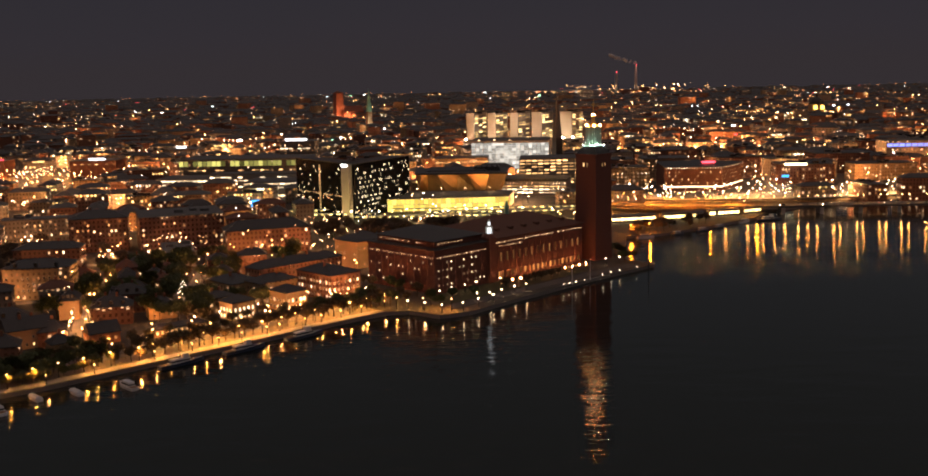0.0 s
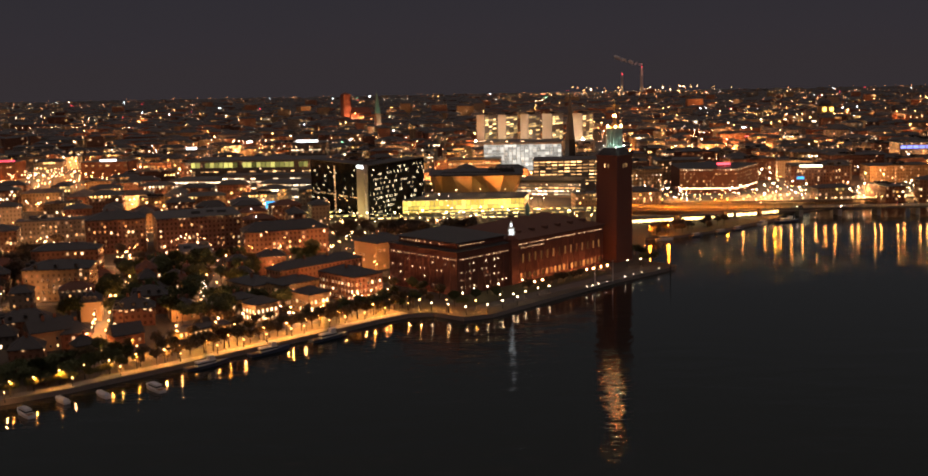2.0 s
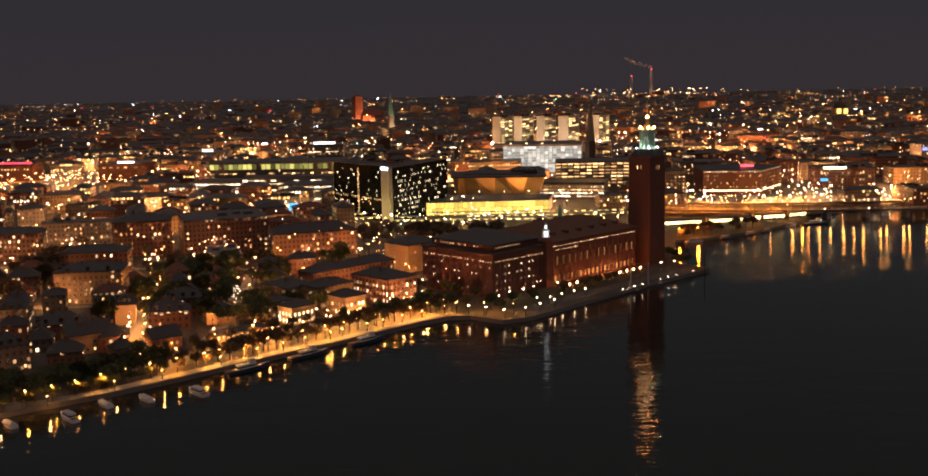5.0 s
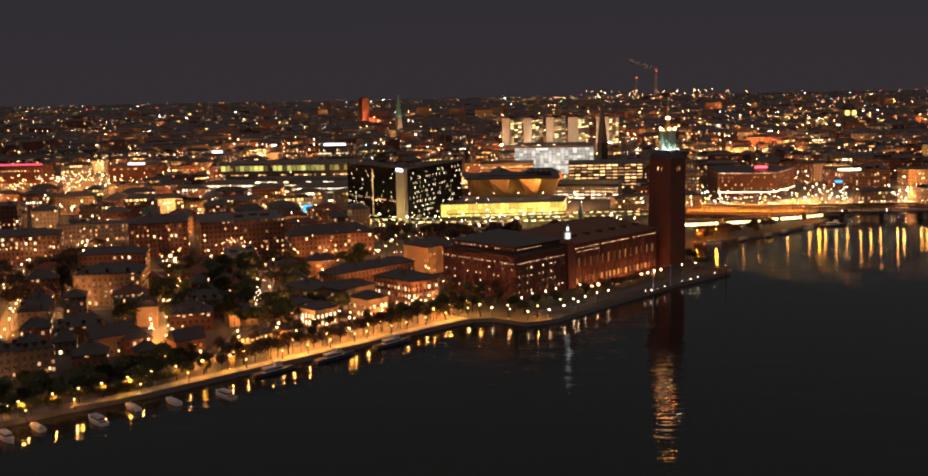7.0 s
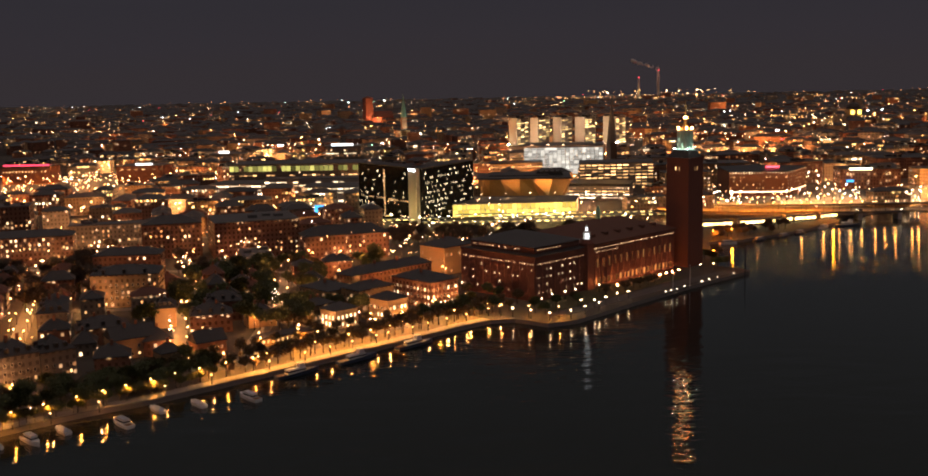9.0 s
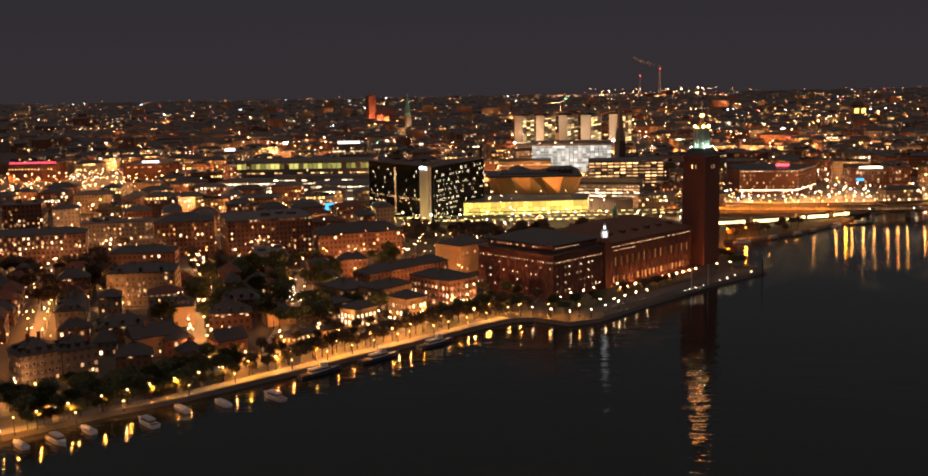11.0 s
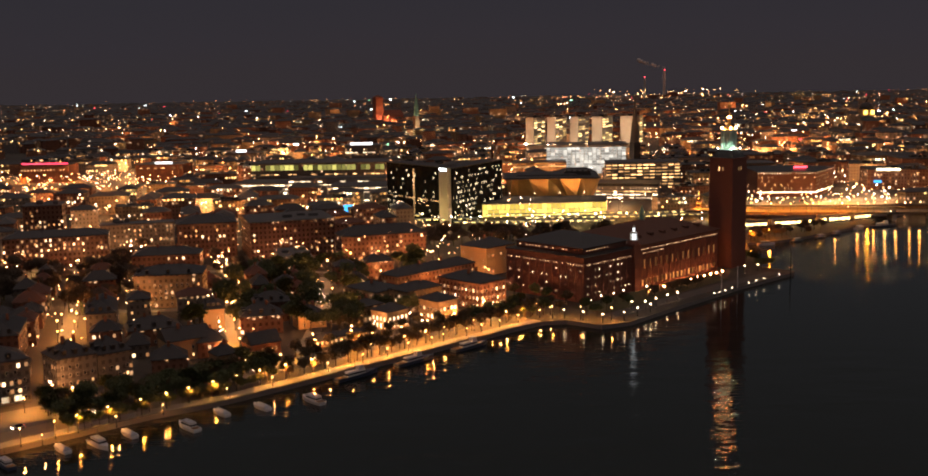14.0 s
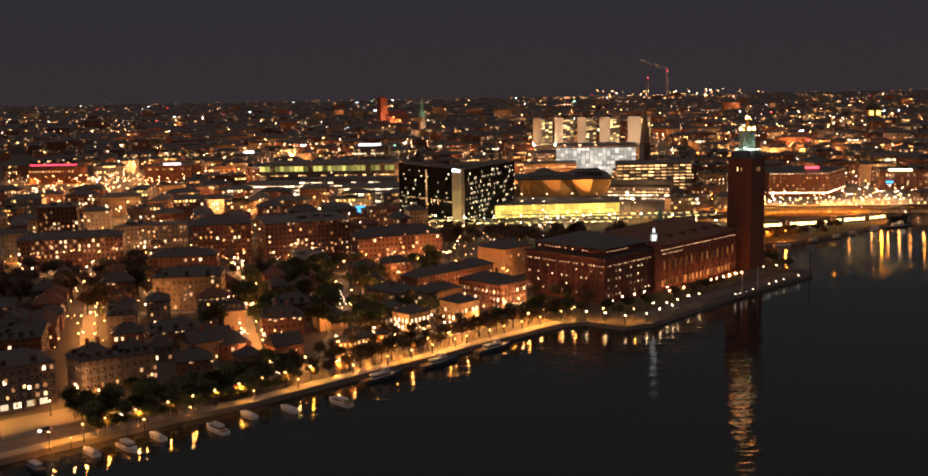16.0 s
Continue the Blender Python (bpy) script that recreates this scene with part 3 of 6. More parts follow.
def hall_tower(hall):
    """The tower, tapering slightly, with belfry openings, an open copper lantern and three gilded crowns."""
    tw = part("tower", bmesh.new(), M_BRICK, hall)
    c, s = math.cos(radians(45.65)), math.sin(radians(45.65))
    ox, oy = 8.9 * c + 14.5 * s, -8.9 * s + 14.5 * c
    bm = bmesh.new()
    quad_box(bm, ox, oy, 0, 16.8, 16.8, 67.0, taper=0.955)
    quad_box(bm, ox, oy, 67.0, 16.6, 16.6, 1.2)
    part("shaft", bm, M_BRICK, tw, "tall dark red brick shaft")
    bm = bmesh.new()
    quad_box(bm, ox, oy, 68.2, 15.6, 15.6, 4.5, taper=0.62)
    part("shaft_roof", bm, M_ROOF, tw, "dark skirt roof")
    glow = window_mesh("belfry_opening", 0.9, 2.6, L_WIN2, M_BRICK)
    for k in (-1.3, 1.3):
        piece("belfry_opening", glow, tw, pose(ox + k, oy - 8.13, 61.5))
        piece("belfry_opening", glow, tw, pose(ox - 8.13, oy + k, 61.5, 0, 0, -90))
    bm = bmesh.new()
    quad_box(bm, ox, oy, 72.7, 8.0, 8.0, 0.8)
    quad_box(bm, ox, oy, 84.4, 7.6, 7.6, 0.8)
    quad_box(bm, ox, oy, 73.5, 3.2, 3.2, 10.9)
    part("lantern", bm, M_COPPERL, tw, "open verdigris copper lantern with slender posts")
    bm = bmesh.new()
    quad_box(bm, 0, 0, 73.5, 0.9, 0.9, 10.9)
    post_me = mesh_of("lantern_post", bm, M_COPPERL)
    for ux in (-1, -0.33, 0.33, 1):
        for uy in (-1, -0.33, 0.33, 1):
            if abs(ux) == 1 or abs(uy) == 1:
                piece("lantern_post", post_me, tw, pose(ox + ux * 3.1, oy + uy * 3.1, 0))
    bm = bmesh.new()
    prism(bm, ox, oy, 85.2, 3.6, 1.4, 3.0, 8)
    prism(bm, ox, oy, 88.2, 1.1, 0.9, 3.0, 8)
    prism(bm, ox, oy, 91.2, 1.6, 0.3, 2.5, 8)
    prism(bm, ox, oy, 93.7, 0.22, 0.12, 9.0, 6)
    ball(bm, ox, oy, 99.5, 0.8)
    part("spire", bm, M_GOLD, tw, "gilded spire with three crowns")
    lamp = lamp_mat("floodlight_green", (0.78, 1.0, 0.86), 210, sampled=True)
    warm = lamp_mat("floodlight_warm", (1.0, 0.34, 0.10), 50, sampled=True)
    bm = bmesh.new()
    ball(bm, 0, 0, 0, 0.17)
    fl = mesh_of("floodlight", bm, lamp)
    bm = bmesh.new()
    ball(bm, 0, 0, 0, 0.75)
    fw = mesh_of("crown_lamp", bm, warm)
    for ux in (-1, 1):
        for uy in (-1, 1):
            piece("floodlight", fl, tw, pose(ox + ux * 4.7, oy + uy * 4.7, 73.6))
            piece("crown_lamp", fw, tw, pose(ox + ux * 3.0, oy + uy * 3.0, 86.2))
        piece("floodlight", fl, tw, pose(ox + ux * 2.4, oy, 74.2))
        piece("floodlight", fl, tw, pose(ox, oy + ux * 2.4, 74.2))
    piece("crown_lamp", fw, tw, pose(ox, oy, 92.6) @ Matrix.Diagonal((1.6, 1.6, 1.2, 1)))


hall = city_hall()
bm = bmesh.new()
ball(bm, 0, 0, 0.5, 0.4, n=6, rings=4)
flood_me = mesh_of("ground_floodlight", bm, lamp_mat("flood_glow", (1.0, 0.34, 0.10), 110, sampled=True))
for i in range(12):
    k = -4 - i * 6.9
    x, y = -8.9 + k * 0.699 + 6.5 * 0.715, -14.5 + k * 0.715 - 6.5 * 0.699
    f = new("ground_floodlight", flood_me)
    f.matrix_basis = pose(x, y, GROUND + 0.1)
    tagged(f, "orange floodlight at the foot of a brick wall", "floodlight", "wall floodlights")
hall_tower(hall)


# ---- buildings ----
bm = bmesh.new()
quad_box(bm, 0, 0.9, 0, 1.5, 2.2, 1.7)
hip(bm, 0, 0.9, 1.7, 1.5, 2.4, 0.7, inset=0, over=0.15)
DORMER = mesh_of("dormer", bm, M_ROOF)


def house(name, x, y, L, W, H, ang, wall, roof, label, category="building", z=GROUND, rh=4.0, inset=None, lit=0.25, kinds=("warm", "yellow"), sides="SW", seed=0,
          flat=False, step=3.4, rise=3.4, dark=0.0, chimneys=2, group="", scale=1.0, first=2.2, dormers=0):
    """A block with its own walls, roof, chimneys and windows; L along its own x."""
    rng = random.Random(seed * 7919 + int(x * 3 + y * 5))
    h = tagged(empty(name, x, y, z, ang), label, category, group)
    bm = bmesh.new()
    quad_box(bm, 0, 0, -0.5, L, W, H + 0.5)
    quad_box(bm, 0, 0, H - 0.7, L + 0.5, W + 0.5, 0.5)
    part("wall", bm, wall, h)
    bm = bmesh.new()
    if flat:
        quad_box(bm, 0, 0, H, L + 0.3, W + 0.3, 0.6)
        for _ in range(3):
            quad_box(bm, rng.uniform(-.35, .35) * L, rng.uniform(-.3, .3) * W, H + 0.6, rng.uniform(3, 7), rng.uniform(3, 6), rng.uniform(1.5, 3))
    else:
        hip(bm, 0, 0, H, L, W, rh, inset=inset)
    part("roof", bm, roof, h)
    if not flat:
        for k in range(chimneys):
            bm = bmesh.new()
            cx = (k - (chimneys - 1) / 2) * L * 0.28
            quad_box(bm, cx, rng.uniform(-1, 1), H + rh * 0.55, 1.2, 0.9, rh * 0.45 + 1.6)
            part("chimney", bm, M_BRICK2, h)
    for k in range(dormers):
        cx = (k - (dormers - 1) / 2) * (L - 3) / max(dormers, 1)
        piece("dormer", DORMER, h, pose(cx, -W / 2 + 1.1, H + rh * 0.16))
        if k < 2:
            piece("dormer", DORMER, h, pose(-L / 2 + 1.1, (k - 0.5) * W * 0.4, H + rh * 0.16, 0, 0, -90))
    floors = max(1, int((H - first + 0.4) / rise))
    facade(h, L, W, 0, floors, rng, lit, kinds, sides, step, rise, first, dark, scale=scale)
    return h


def outline_block(name, pts, H, wall, roof, label, category="building", z=GROUND, lit_edges=(), roof_up=0.6, seed=1):
    """A building on a many-sided plan. lit_edges: rows of (edge, z of middle, step, share lit, window kind, scale)."""
    rng = random.Random(seed)
    cx, cy = sum(p[0] for p in pts) / len(pts), sum(p[1] for p in pts) / len(pts)
    h = tagged(empty(name, cx, cy, z), label, category)
    loc = [(x - cx, y - cy) for x, y in pts]

    def solid(z0, z1, grow=0.0):
        bm = bmesh.new()
        g = []
        for x, y in loc:
            d = max(math.hypot(x, y), 0.01)
            g.append((x + x / d * grow, y + y / d * grow))
        a = [bm.verts.new((x, y, z0)) for x, y in g]
        b = [bm.verts.new((x, y, z1)) for x, y in g]
        bm.faces.new(a[::-1])
        bm.faces.new(b)
        for i in range(len(a)):
            j = (i + 1) % len(a)
            bm.faces.new((a[i], a[j], b[j], b[i]))
        return bm
    part("wall", solid(-0.5, H), wall, h)
    part("roof", solid(H, H + roof_up, 0.4), roof, h)
    for e, zm, step, share, kind, sc in lit_edges:
        (x0, y0), (x1, y1) = loc[e], loc[(e + 1) % len(loc)]
        d = math.hypot(x1 - x0, y1 - y0)
        n = max(1, int((d - 1) / step))
        turn = math.degrees(math.atan2(y1 - y0, x1 - x0))
        for i in range(n):
            if rng.random() < share:
                k = (i + 0.5) / n
                piece("window", WIN[kind], h, pose(x0 + (x1 - x0) * k, y0 + (y1 - y0) * k, zm, 0, 0, turn) @ Matrix.Diagonal((sc, 1, sc, 1)))
    return h


TAKEN = [(-65, -50, 95), (0, 0, 30), (-20, 20, 60)]
A1 = 45.65
UX, UY = (math.cos(radians(A1)), math.sin(radians(A1))), (-math.sin(radians(A1)), math.cos(radians(A1)))


def ab(a, b):
    """A place from metres along the quay towards the tower (a) and inland from it (b)."""
    return -254 + a * UX[0] + b * UY[0], -273 + a * UX[1] + b * UY[1]


def block(*args, **kw):
    """house() that also keeps its ground."""
    h = house(*args, **kw)
    TAKEN.append((args[1], args[2], max(args[3], args[4]) * 0.55 + 3))
    return h


# pavilions and the long wings beside the town hall
block("pavilion", -199.6, -154.1, 14, 12, 9, A1, M_PLASTER, M_ROOF, "ochre pavilion with a black hipped roof and lit windows", rh=3.2, lit=0.95, kinds=("bright",), step=2.4, rise=3.4, first=2.0, chimneys=0, seed=1)
block("pavilion", -176.7, -135.1, 13.5, 15, 10, A1, M_PLASTER, M_ROOF, "ochre pavilion with a black hipped roof and tall windows", rh=3.4, lit=0.55, kinds=("bright", "yellow"), step=2.4, rise=3.6, first=2.2, dark=0.4, chimneys=0, seed=2)
block("hospital_wing", -159.4, -102.2, 20, 31, 14, A1, M_F3, M_ROOF, "red ochre three-storey wing lit orange by street lamps", rh=4, lit=0.6, kinds=("white", "bright", "yellow"), step=2.6, rise=3.8, dark=0.3, seed=3)
block("hospital_wing", -189.5, -113.0, 24, 15, 11.5, A1, M_F1, M_ROOF, "ochre plaster wing with a black sheet roof", rh=3.6, lit=0.5, kinds=("white", "bright", "warm"), step=2.8, rise=3.6, seed=4)
block("hospital_wing", -211.5, -105.8, 20, 26, 10.5, A1, M_F1, M_ROOF, "low ochre wing with a black sheet roof", rh=3.4, lit=0.25, step=3.0, seed=5)
block("hospital_wing", -184, -66, 60, 14, 13, A1, M_F3, M_ROOF, "long red ochre wing under a black roof", rh=4, lit=0.3, step=3.2, seed=6)
block("hospital_wing", -214, -138, 16, 12, 8, A1, M_F1, M_ROOF, "small ochre side building with a black roof", rh=3, lit=0.3, step=3.0, seed=7)
block("street_house", -150, -8, 26, 22, 17, A1, M_PLASTER, M_ROOF, "ochre house with a gable lit bright from the street", rh=5, lit=0.2, step=3.2, seed=71)
# houses by the lane
A2 = 38.0
block("lane_house", -288.5, -146, 10, 16, 10, 15, M_PLASTER, M_ROOF, "tall pale gabled house with a dark hipped roof", rh=5, lit=0.1, step=3.2, dark=0.4, seed=8, dormers=3)
block("red_cottage", -254, -200, 14, 10, 5.0, 36, M_PLASTER3, M_ROOF, "small red cottage with a dark roof and lit gable", rh=5, inset=0, lit=0.7, step=3.0, rise=3.0, chimneys=1, seed=9)
block("lane_cottage", -266, -221, 10, 9, 5.5, A2, M_PLASTER, M_ROOF, "small ochre cottage lit by a street lamp", rh=4.5, lit=0.12, step=3.0, chimneys=1, seed=10)
block("lane_house", -276, -203, 13, 12, 7, 20, M_F5, M_ROOF, "brown cottage with a big dark mansard roof", rh=5, lit=0.1, chimneys=1, seed=11)
block("lane_house", -262, -160, 20, 13, 9, 15, M_F5, M_ROOF, "dark brown house under a broad black roof", rh=5, lit=0.14, seed=12, dormers=3)
block("lane_house", -262, -134, 18, 13, 10, 15, M_F5, M_ROOF, "brown brick house with a dark roof", rh=5, lit=0.12, seed=13, dormers=3)
block("lane_house", -240, -150, 14, 11, 7, 25, M_PLASTER, M_ROOF, "low ochre house lit from the yard", rh=4, lit=0.3, seed=53)
block("yard_shed", -222, -184, 28, 7, 3.4, A2, M_PLASTER, M_ROOF, "low ochre shed with a row of lit openings", rh=2.2, lit=0.7, step=2.4, rise=3, first=1.9, chimneys=0, seed=14)
# apartment houses by the park
def off(x, y, ang, L, W):
    """The middle of a house whose front line runs from (x, y) along ang."""
    c, s = math.cos(radians(ang)), math.sin(radians(ang))
    return x + c * L / 2 - s * W / 2, y + s * L / 2 + c * W / 2
x, y = off(-324.4, -257.4, 40, 16.5, 17)
block("apartment_house", x, y, 16.2, 17, 12.5, 40, M_F4, M_ROOF, "grey four-storey apartment house with a shop lit below", lit=0.08, dark=0.6, rh=6, step=2.7, seed=15, dormers=3)
x, y = off(-311.8, -246.8, 40, 15, 16)
block("apartment_house", x, y, 14.6, 16, 11.5, 40, M_F4, M_ROOF, "grey apartment house with a dark mansard roof", lit=0.08, dark=0.6, rh=6, step=2.7, seed=16, dormers=3)
block("villa", -287, -206, 20, 13, 9, 34, M_PLASTER, M_ROOF, "ochre villa with a gabled centre and lit upper windows", lit=0.25, dark=0.5, rh=5, inset=0, step=3.0, seed=17)
block("villa", -309, -180, 24, 14, 8, 25, M_F5, M_ROOF, "brown villa under a long black roof", lit=0.15, dark=0.3, rh=5, step=3.0, seed=54, dormers=3)
x, y = off(-376, -305, 37, 58, 18)
corner = block("apartment_house", x, y, 58, 18, 17, 37, M_F4, M_ROOF, "grey five-storey corner house with lit shop windows", lit=0.22, dark=0.5, rh=5, step=3.0, seed=18, dormers=5, kinds=("warm", "yellow", "white"))
for k in range(11):
    piece("shop_window", WIN["shop"], corner, pose(-24 + k * 4.8, -9.0, 2.1))
x, y = off(-341, -105, 8, 36, 24)
block("apartment_house", x, y, 36, 24, 18, 8, M_F1, M_ROOF, "ochre five-storey house lit bright from the street", lit=0.22, dark=0.4, rh=4, step=2.8, seed=19, dormers=3)
block("apartment_house", -346, -22, 40, 18, 17, 8, M_F3, M_ROOF, "red ochre house with a row of lit attic windows", lit=0.15, rh=4, step=2.8, seed=55)
block("apartment_house", -366, -210, 16, 34, 15, 17, M_F5, M_ROOF, "dark brick house along a side street", lit=0.15, rh=5, seed=56, dormers=3)
block("apartment_house", -340, -158, 14, 34, 13, 17, M_F4, M_ROOF, "grey house along a side street", lit=0.15, rh=5, seed=57, dormers=3)
block("office_block", -290, 78, 58, 46, 25, 20, M_F5, M_ROOFGREY, "large dark brick office block with scattered lit windows", lit=0.24, flat=True, kinds=("yellow", "white", "warm"), step=3.4, rise=3.6, seed=20, sides="SE")
block("school_house", -222, 50, 58, 20, 17, 20, M_F5, M_ROOF, "dark brick school with a broad black roof", lit=0.1, rh=6, seed=21)
block("low_hall", -276, 18, 20, 42, 9, 17, M_F4, M_ROOFGREY, "low hall with a grey felt roof", lit=0.15, flat=True, seed=22)
block("apartment_house", -438, 40, 66, 20, 20, 15, M_F5, M_ROOF, "dark brown brick apartment house with lit windows", lit=0.3, rh=4, seed=23)
block("apartment_house", -345, 70, 40, 26, 24, 15, M_F5, M_ROOF, "tall dark brick apartment house", lit=0.22, rh=5, seed=24)
block("apartment_house", -408, 118, 52, 16, 17, 15, M_F2, M_ROOFGREY, "pale apartment house with long balconies", lit=0.4, flat=True, seed=58)
block("apartment_house", -462, 82, 26, 22, 36, 15, M_F5, M_ROOFGREY, "dark tower house with a lit stairwell", lit=0.22, flat=True, seed=25)


# hotel, congress hall and the lit deck
WIN["canopy"] = window_mesh("canopy_light", 3.2, 1.6, lamp_mat("canopy_glow", (1.0, 0.66, 0.36), 4.0, 0.3), M_IRON)
# glowing wall panel that stands for floodlight on a pale front
WIN["flood"] = window_mesh("floodlit_panel", 6.3, 4.1, lamp_mat("painted_floodlight", (1.0, 0.92, 0.80), 0.42, 0.55), M_WHITE)
WIN["slit"] = window_mesh("hotel_window", 1.05, 2.1, lamp_mat("hotel_window_glow", (1.0, 0.80, 0.50), 2.2, 0.7), M_IRON)


def hotel():
    h1 = outline_block("waterfront_hotel", [(-176.5, 199.5), (-134.5, 279.5), (-150.5, 288.5), (-187, 219)], 46, M_DARKGLASS, M_ROOF, "black glass hotel slab with scattered bright windows",
                       lit_edges=[(0, z, 2.7, 0.34, "slit", 1.0) for z in range(6, 45, 4)], seed=31)
    h2 = outline_block("waterfront_hotel", [(-236, 276), (-188, 214), (-173.5, 225), (-221.5, 287)], 46, M_DARKGLASS, M_ROOF, "black glass hotel slab with a lit stairwell",
                       lit_edges=[(0, z, 2.9, 0.12, "slit", 0.9) for z in range(5, 45, 4)] + [(0, 18, 3.0, 0.6, "yellow", 0.9)], seed=32)
    for k in range(16):
        piece("stair_window", WIN["yellow"], h2, pose(-210 + 204.6 - 0.2, 242.4 - 250.5 - 0.2, 3 + k * 2.6, 0, 0, -52.3) @ Matrix.Diagonal((1.5, 1, 1.25, 1)))
    bm = bmesh.new()
    quad_box(bm, 0, 0, 0, 11.5, 4.0, 46.5)
    p = tagged(new("hotel_lift_tower", mesh_of("hotel_lift_tower", bm, M_CONCRETE)), "pale concrete lift tower with a lit sign on top", "building")
    p.matrix_basis = pose(-182.6, 205.2, GROUND, 0, 0, -52.3)
    bm = bmesh.new()
    quad_box(bm, 0, -2.3, 44.2, 9.5, 0.3, 1.9)
    part("sign", bm, lamp_mat("sign_glow", (0.85, 0.92, 1.0), 4.0), p, "white lit sign panel")
    TAKEN.extend([(-150, 250, 50), (-205, 250, 50)])


hotel()
glowdeck = lamp_mat("hall_glow", (1.0, 0.70, 0.13), 0.85, 0.45)
WIN["deck"] = window_mesh("hall_pane", 4.5, 5.6, glowdeck, M_STEEL)
outline_block("lit_hall", [(-180, 243), (-46, 254), (-40, 296), (-170, 300)], 11, M_CONCRETE, M_ROOFGREY, "long low glass hall glowing yellow inside", seed=33,
              lit_edges=[(0, 3.0, 4.55, 0.97, "deck", 1.0), (0, 8.3, 3.88, 0.95, "deck", 0.85)])
TAKEN.append((-110, 275, 75))


M_BRASS = surface("brass_toned_steel", (0.36, 0.22, 0.09), (0.50, 0.33, 0.15), 0.38, metal=0.55, grain=0.4, blotch=0.05, bump=0.15)


def congress_hall():
    """Its front is folded into long slanting bands that lean out and in, between a low base and a broad dark roof."""
    h = tagged(empty("congress_hall", -88, 325, GROUND), "congress hall clad in slanting bands of brass-toned steel", "building")
    bm = bmesh.new()
    quad_box(bm, 0, 10, 9, 74, 40, 16.5)
    part("body", bm, M_STEEL, h)
    bm = bmesh.new()
    quad_box(bm, 0, 8, 0, 70, 36, 9)
    part("base", bm, M_CONCRETE, h)
    # x of each fold's foot and head, and how far foot and head stand out
    folds = ((-39, -43, 6.0, 0.5), (-31, -37, 0.5, 7.0), (-14, -32, 8.0, 0.5), (-4, -22, 0.5, 7.5), (14, -4, 8.5, 0.5), (22, 6, 0.5, 8.0), (33, 26, 8.0, 1.0), (37, 42, 2.0, 8.5))
    for (x0, X0, y0, Y0), (x1, X1, y1, Y1) in zip(folds, folds[1:]):
        bm = bmesh.new()
        foot = [(x0, -10 - y0, 9), (x1, -10 - y1, 9), (x1, -9.6, 9), (x0, -9.6, 9)]
        head = [(X0, -10 - Y0, 25.5), (X1, -10 - Y1, 25.5), (X1, -9.6, 25.5), (X0, -9.6, 25.5)]
        a, b = [bm.verts.new(q) for q in foot], [bm.verts.new(q) for q in head]
        bm.faces.new(a[::-1])
        bm.faces.new(b)
        for i in range(4):
            j = (i + 1) % 4
            bm.faces.new((a[i], a[j], b[j], b[i]))
        part("cladding_band", bm, M_BRASS, h)
    bm = bmesh.new()
    va = [bm.verts.new(q) for q in ((37, -13, 9), (37, 30, 9), (43, 30, 26), (43, -16, 26))]
    vb = [bm.verts.new((v.co.x - 1.2, v.co.y, v.co.z)) for v in va]
    bm.faces.new(va)
    bm.faces.new(vb[::-1])
    for i in range(4):
        j = (i + 1) % 4
        bm.faces.new((va[i], vb[i], vb[j], va[j]))
    part("end_wall", bm, M_BRASS, h)
    bm = bmesh.new()
    quad_box(bm, 0, 10, 25.6, 90, 54, 1.4, -2, taper=0.97)
    quad_box(bm, -4, 13, 27.0, 58, 36, 1.6, -2, taper=0.9)
    part("roof", bm, M_ROOF, h)
    bm = bmesh.new()
    quad_box(bm, 24, 12, 27.0, 26, 20, 3.6, -2, taper=0.92)
    for k in range(5):
        quad_box(bm, 14 + k * 5, 4, 30.6, 1.6, 1.6, 1.2)
    part("plant_room", bm, M_ROOF, h)
    TAKEN.append((-88, 330, 55))


congress_hall()
# long station halls with greenish-yellow lit roofs
G_GLOW = lamp_mat("skylight_glow", (0.85, 0.76, 0.20), 0.5, 0.92)
WIN["sky"] = window_mesh("skylight", 5.0, 6.0, G_GLOW, M_IRON)
outline_block("station_hall", [(-405, 512), (-258, 508), (-254, 560), (-400, 566)], 27, M_F4, M_ROOFGREY, "long station hall with glowing greenish skylights", seed=44,
              lit_edges=[(0, 22.5, 5.2, 0.86, "sky", 1.0), (0, 15, 5.0, 0.6, "band", 0.7)])
outline_block("station_hall", [(-410, 436), (-250, 430), (-246, 470), (-404, 478)], 13, M_CONCRETE, M_ROOFGREY, "long low station building with lit window bands", seed=45,
              lit_edges=[(0, 11, 5.4, 0.95, "bandw", 0.85), (0, 7, 5.4, 0.85, "bandw", 0.8), (0, 3, 4.0, 0.8, "shop", 0.9)])
outline_block("station_hall", [(-300, 352), (-236, 350), (-232, 392), (-296, 396)], 17, M_CONCRETE, M_ROOFGREY, "station office with lit window bands", seed=46,
              lit_edges=[(0, z, 5.4, 0.85, "bandw", 0.85) for z in (4, 8, 12, 15.5)])
outline_block("station_hall", [(-345, 402), (-247, 396), (-245, 414), (-343, 420)], 21, M_PLASTER4, M_ROOFGREY, "station office wing with stacked bright window bands", seed=52,
              lit_edges=[(0, z, 5.4, 0.75, "bandw", 0.85) for z in (8, 11.2, 14.4, 17.6)])
TAKEN.extend([(-295, 408, 52), (-370, 538, 60), (-290, 538, 60), (-370, 455, 55), (-285, 450, 55), (-266, 372, 42)])
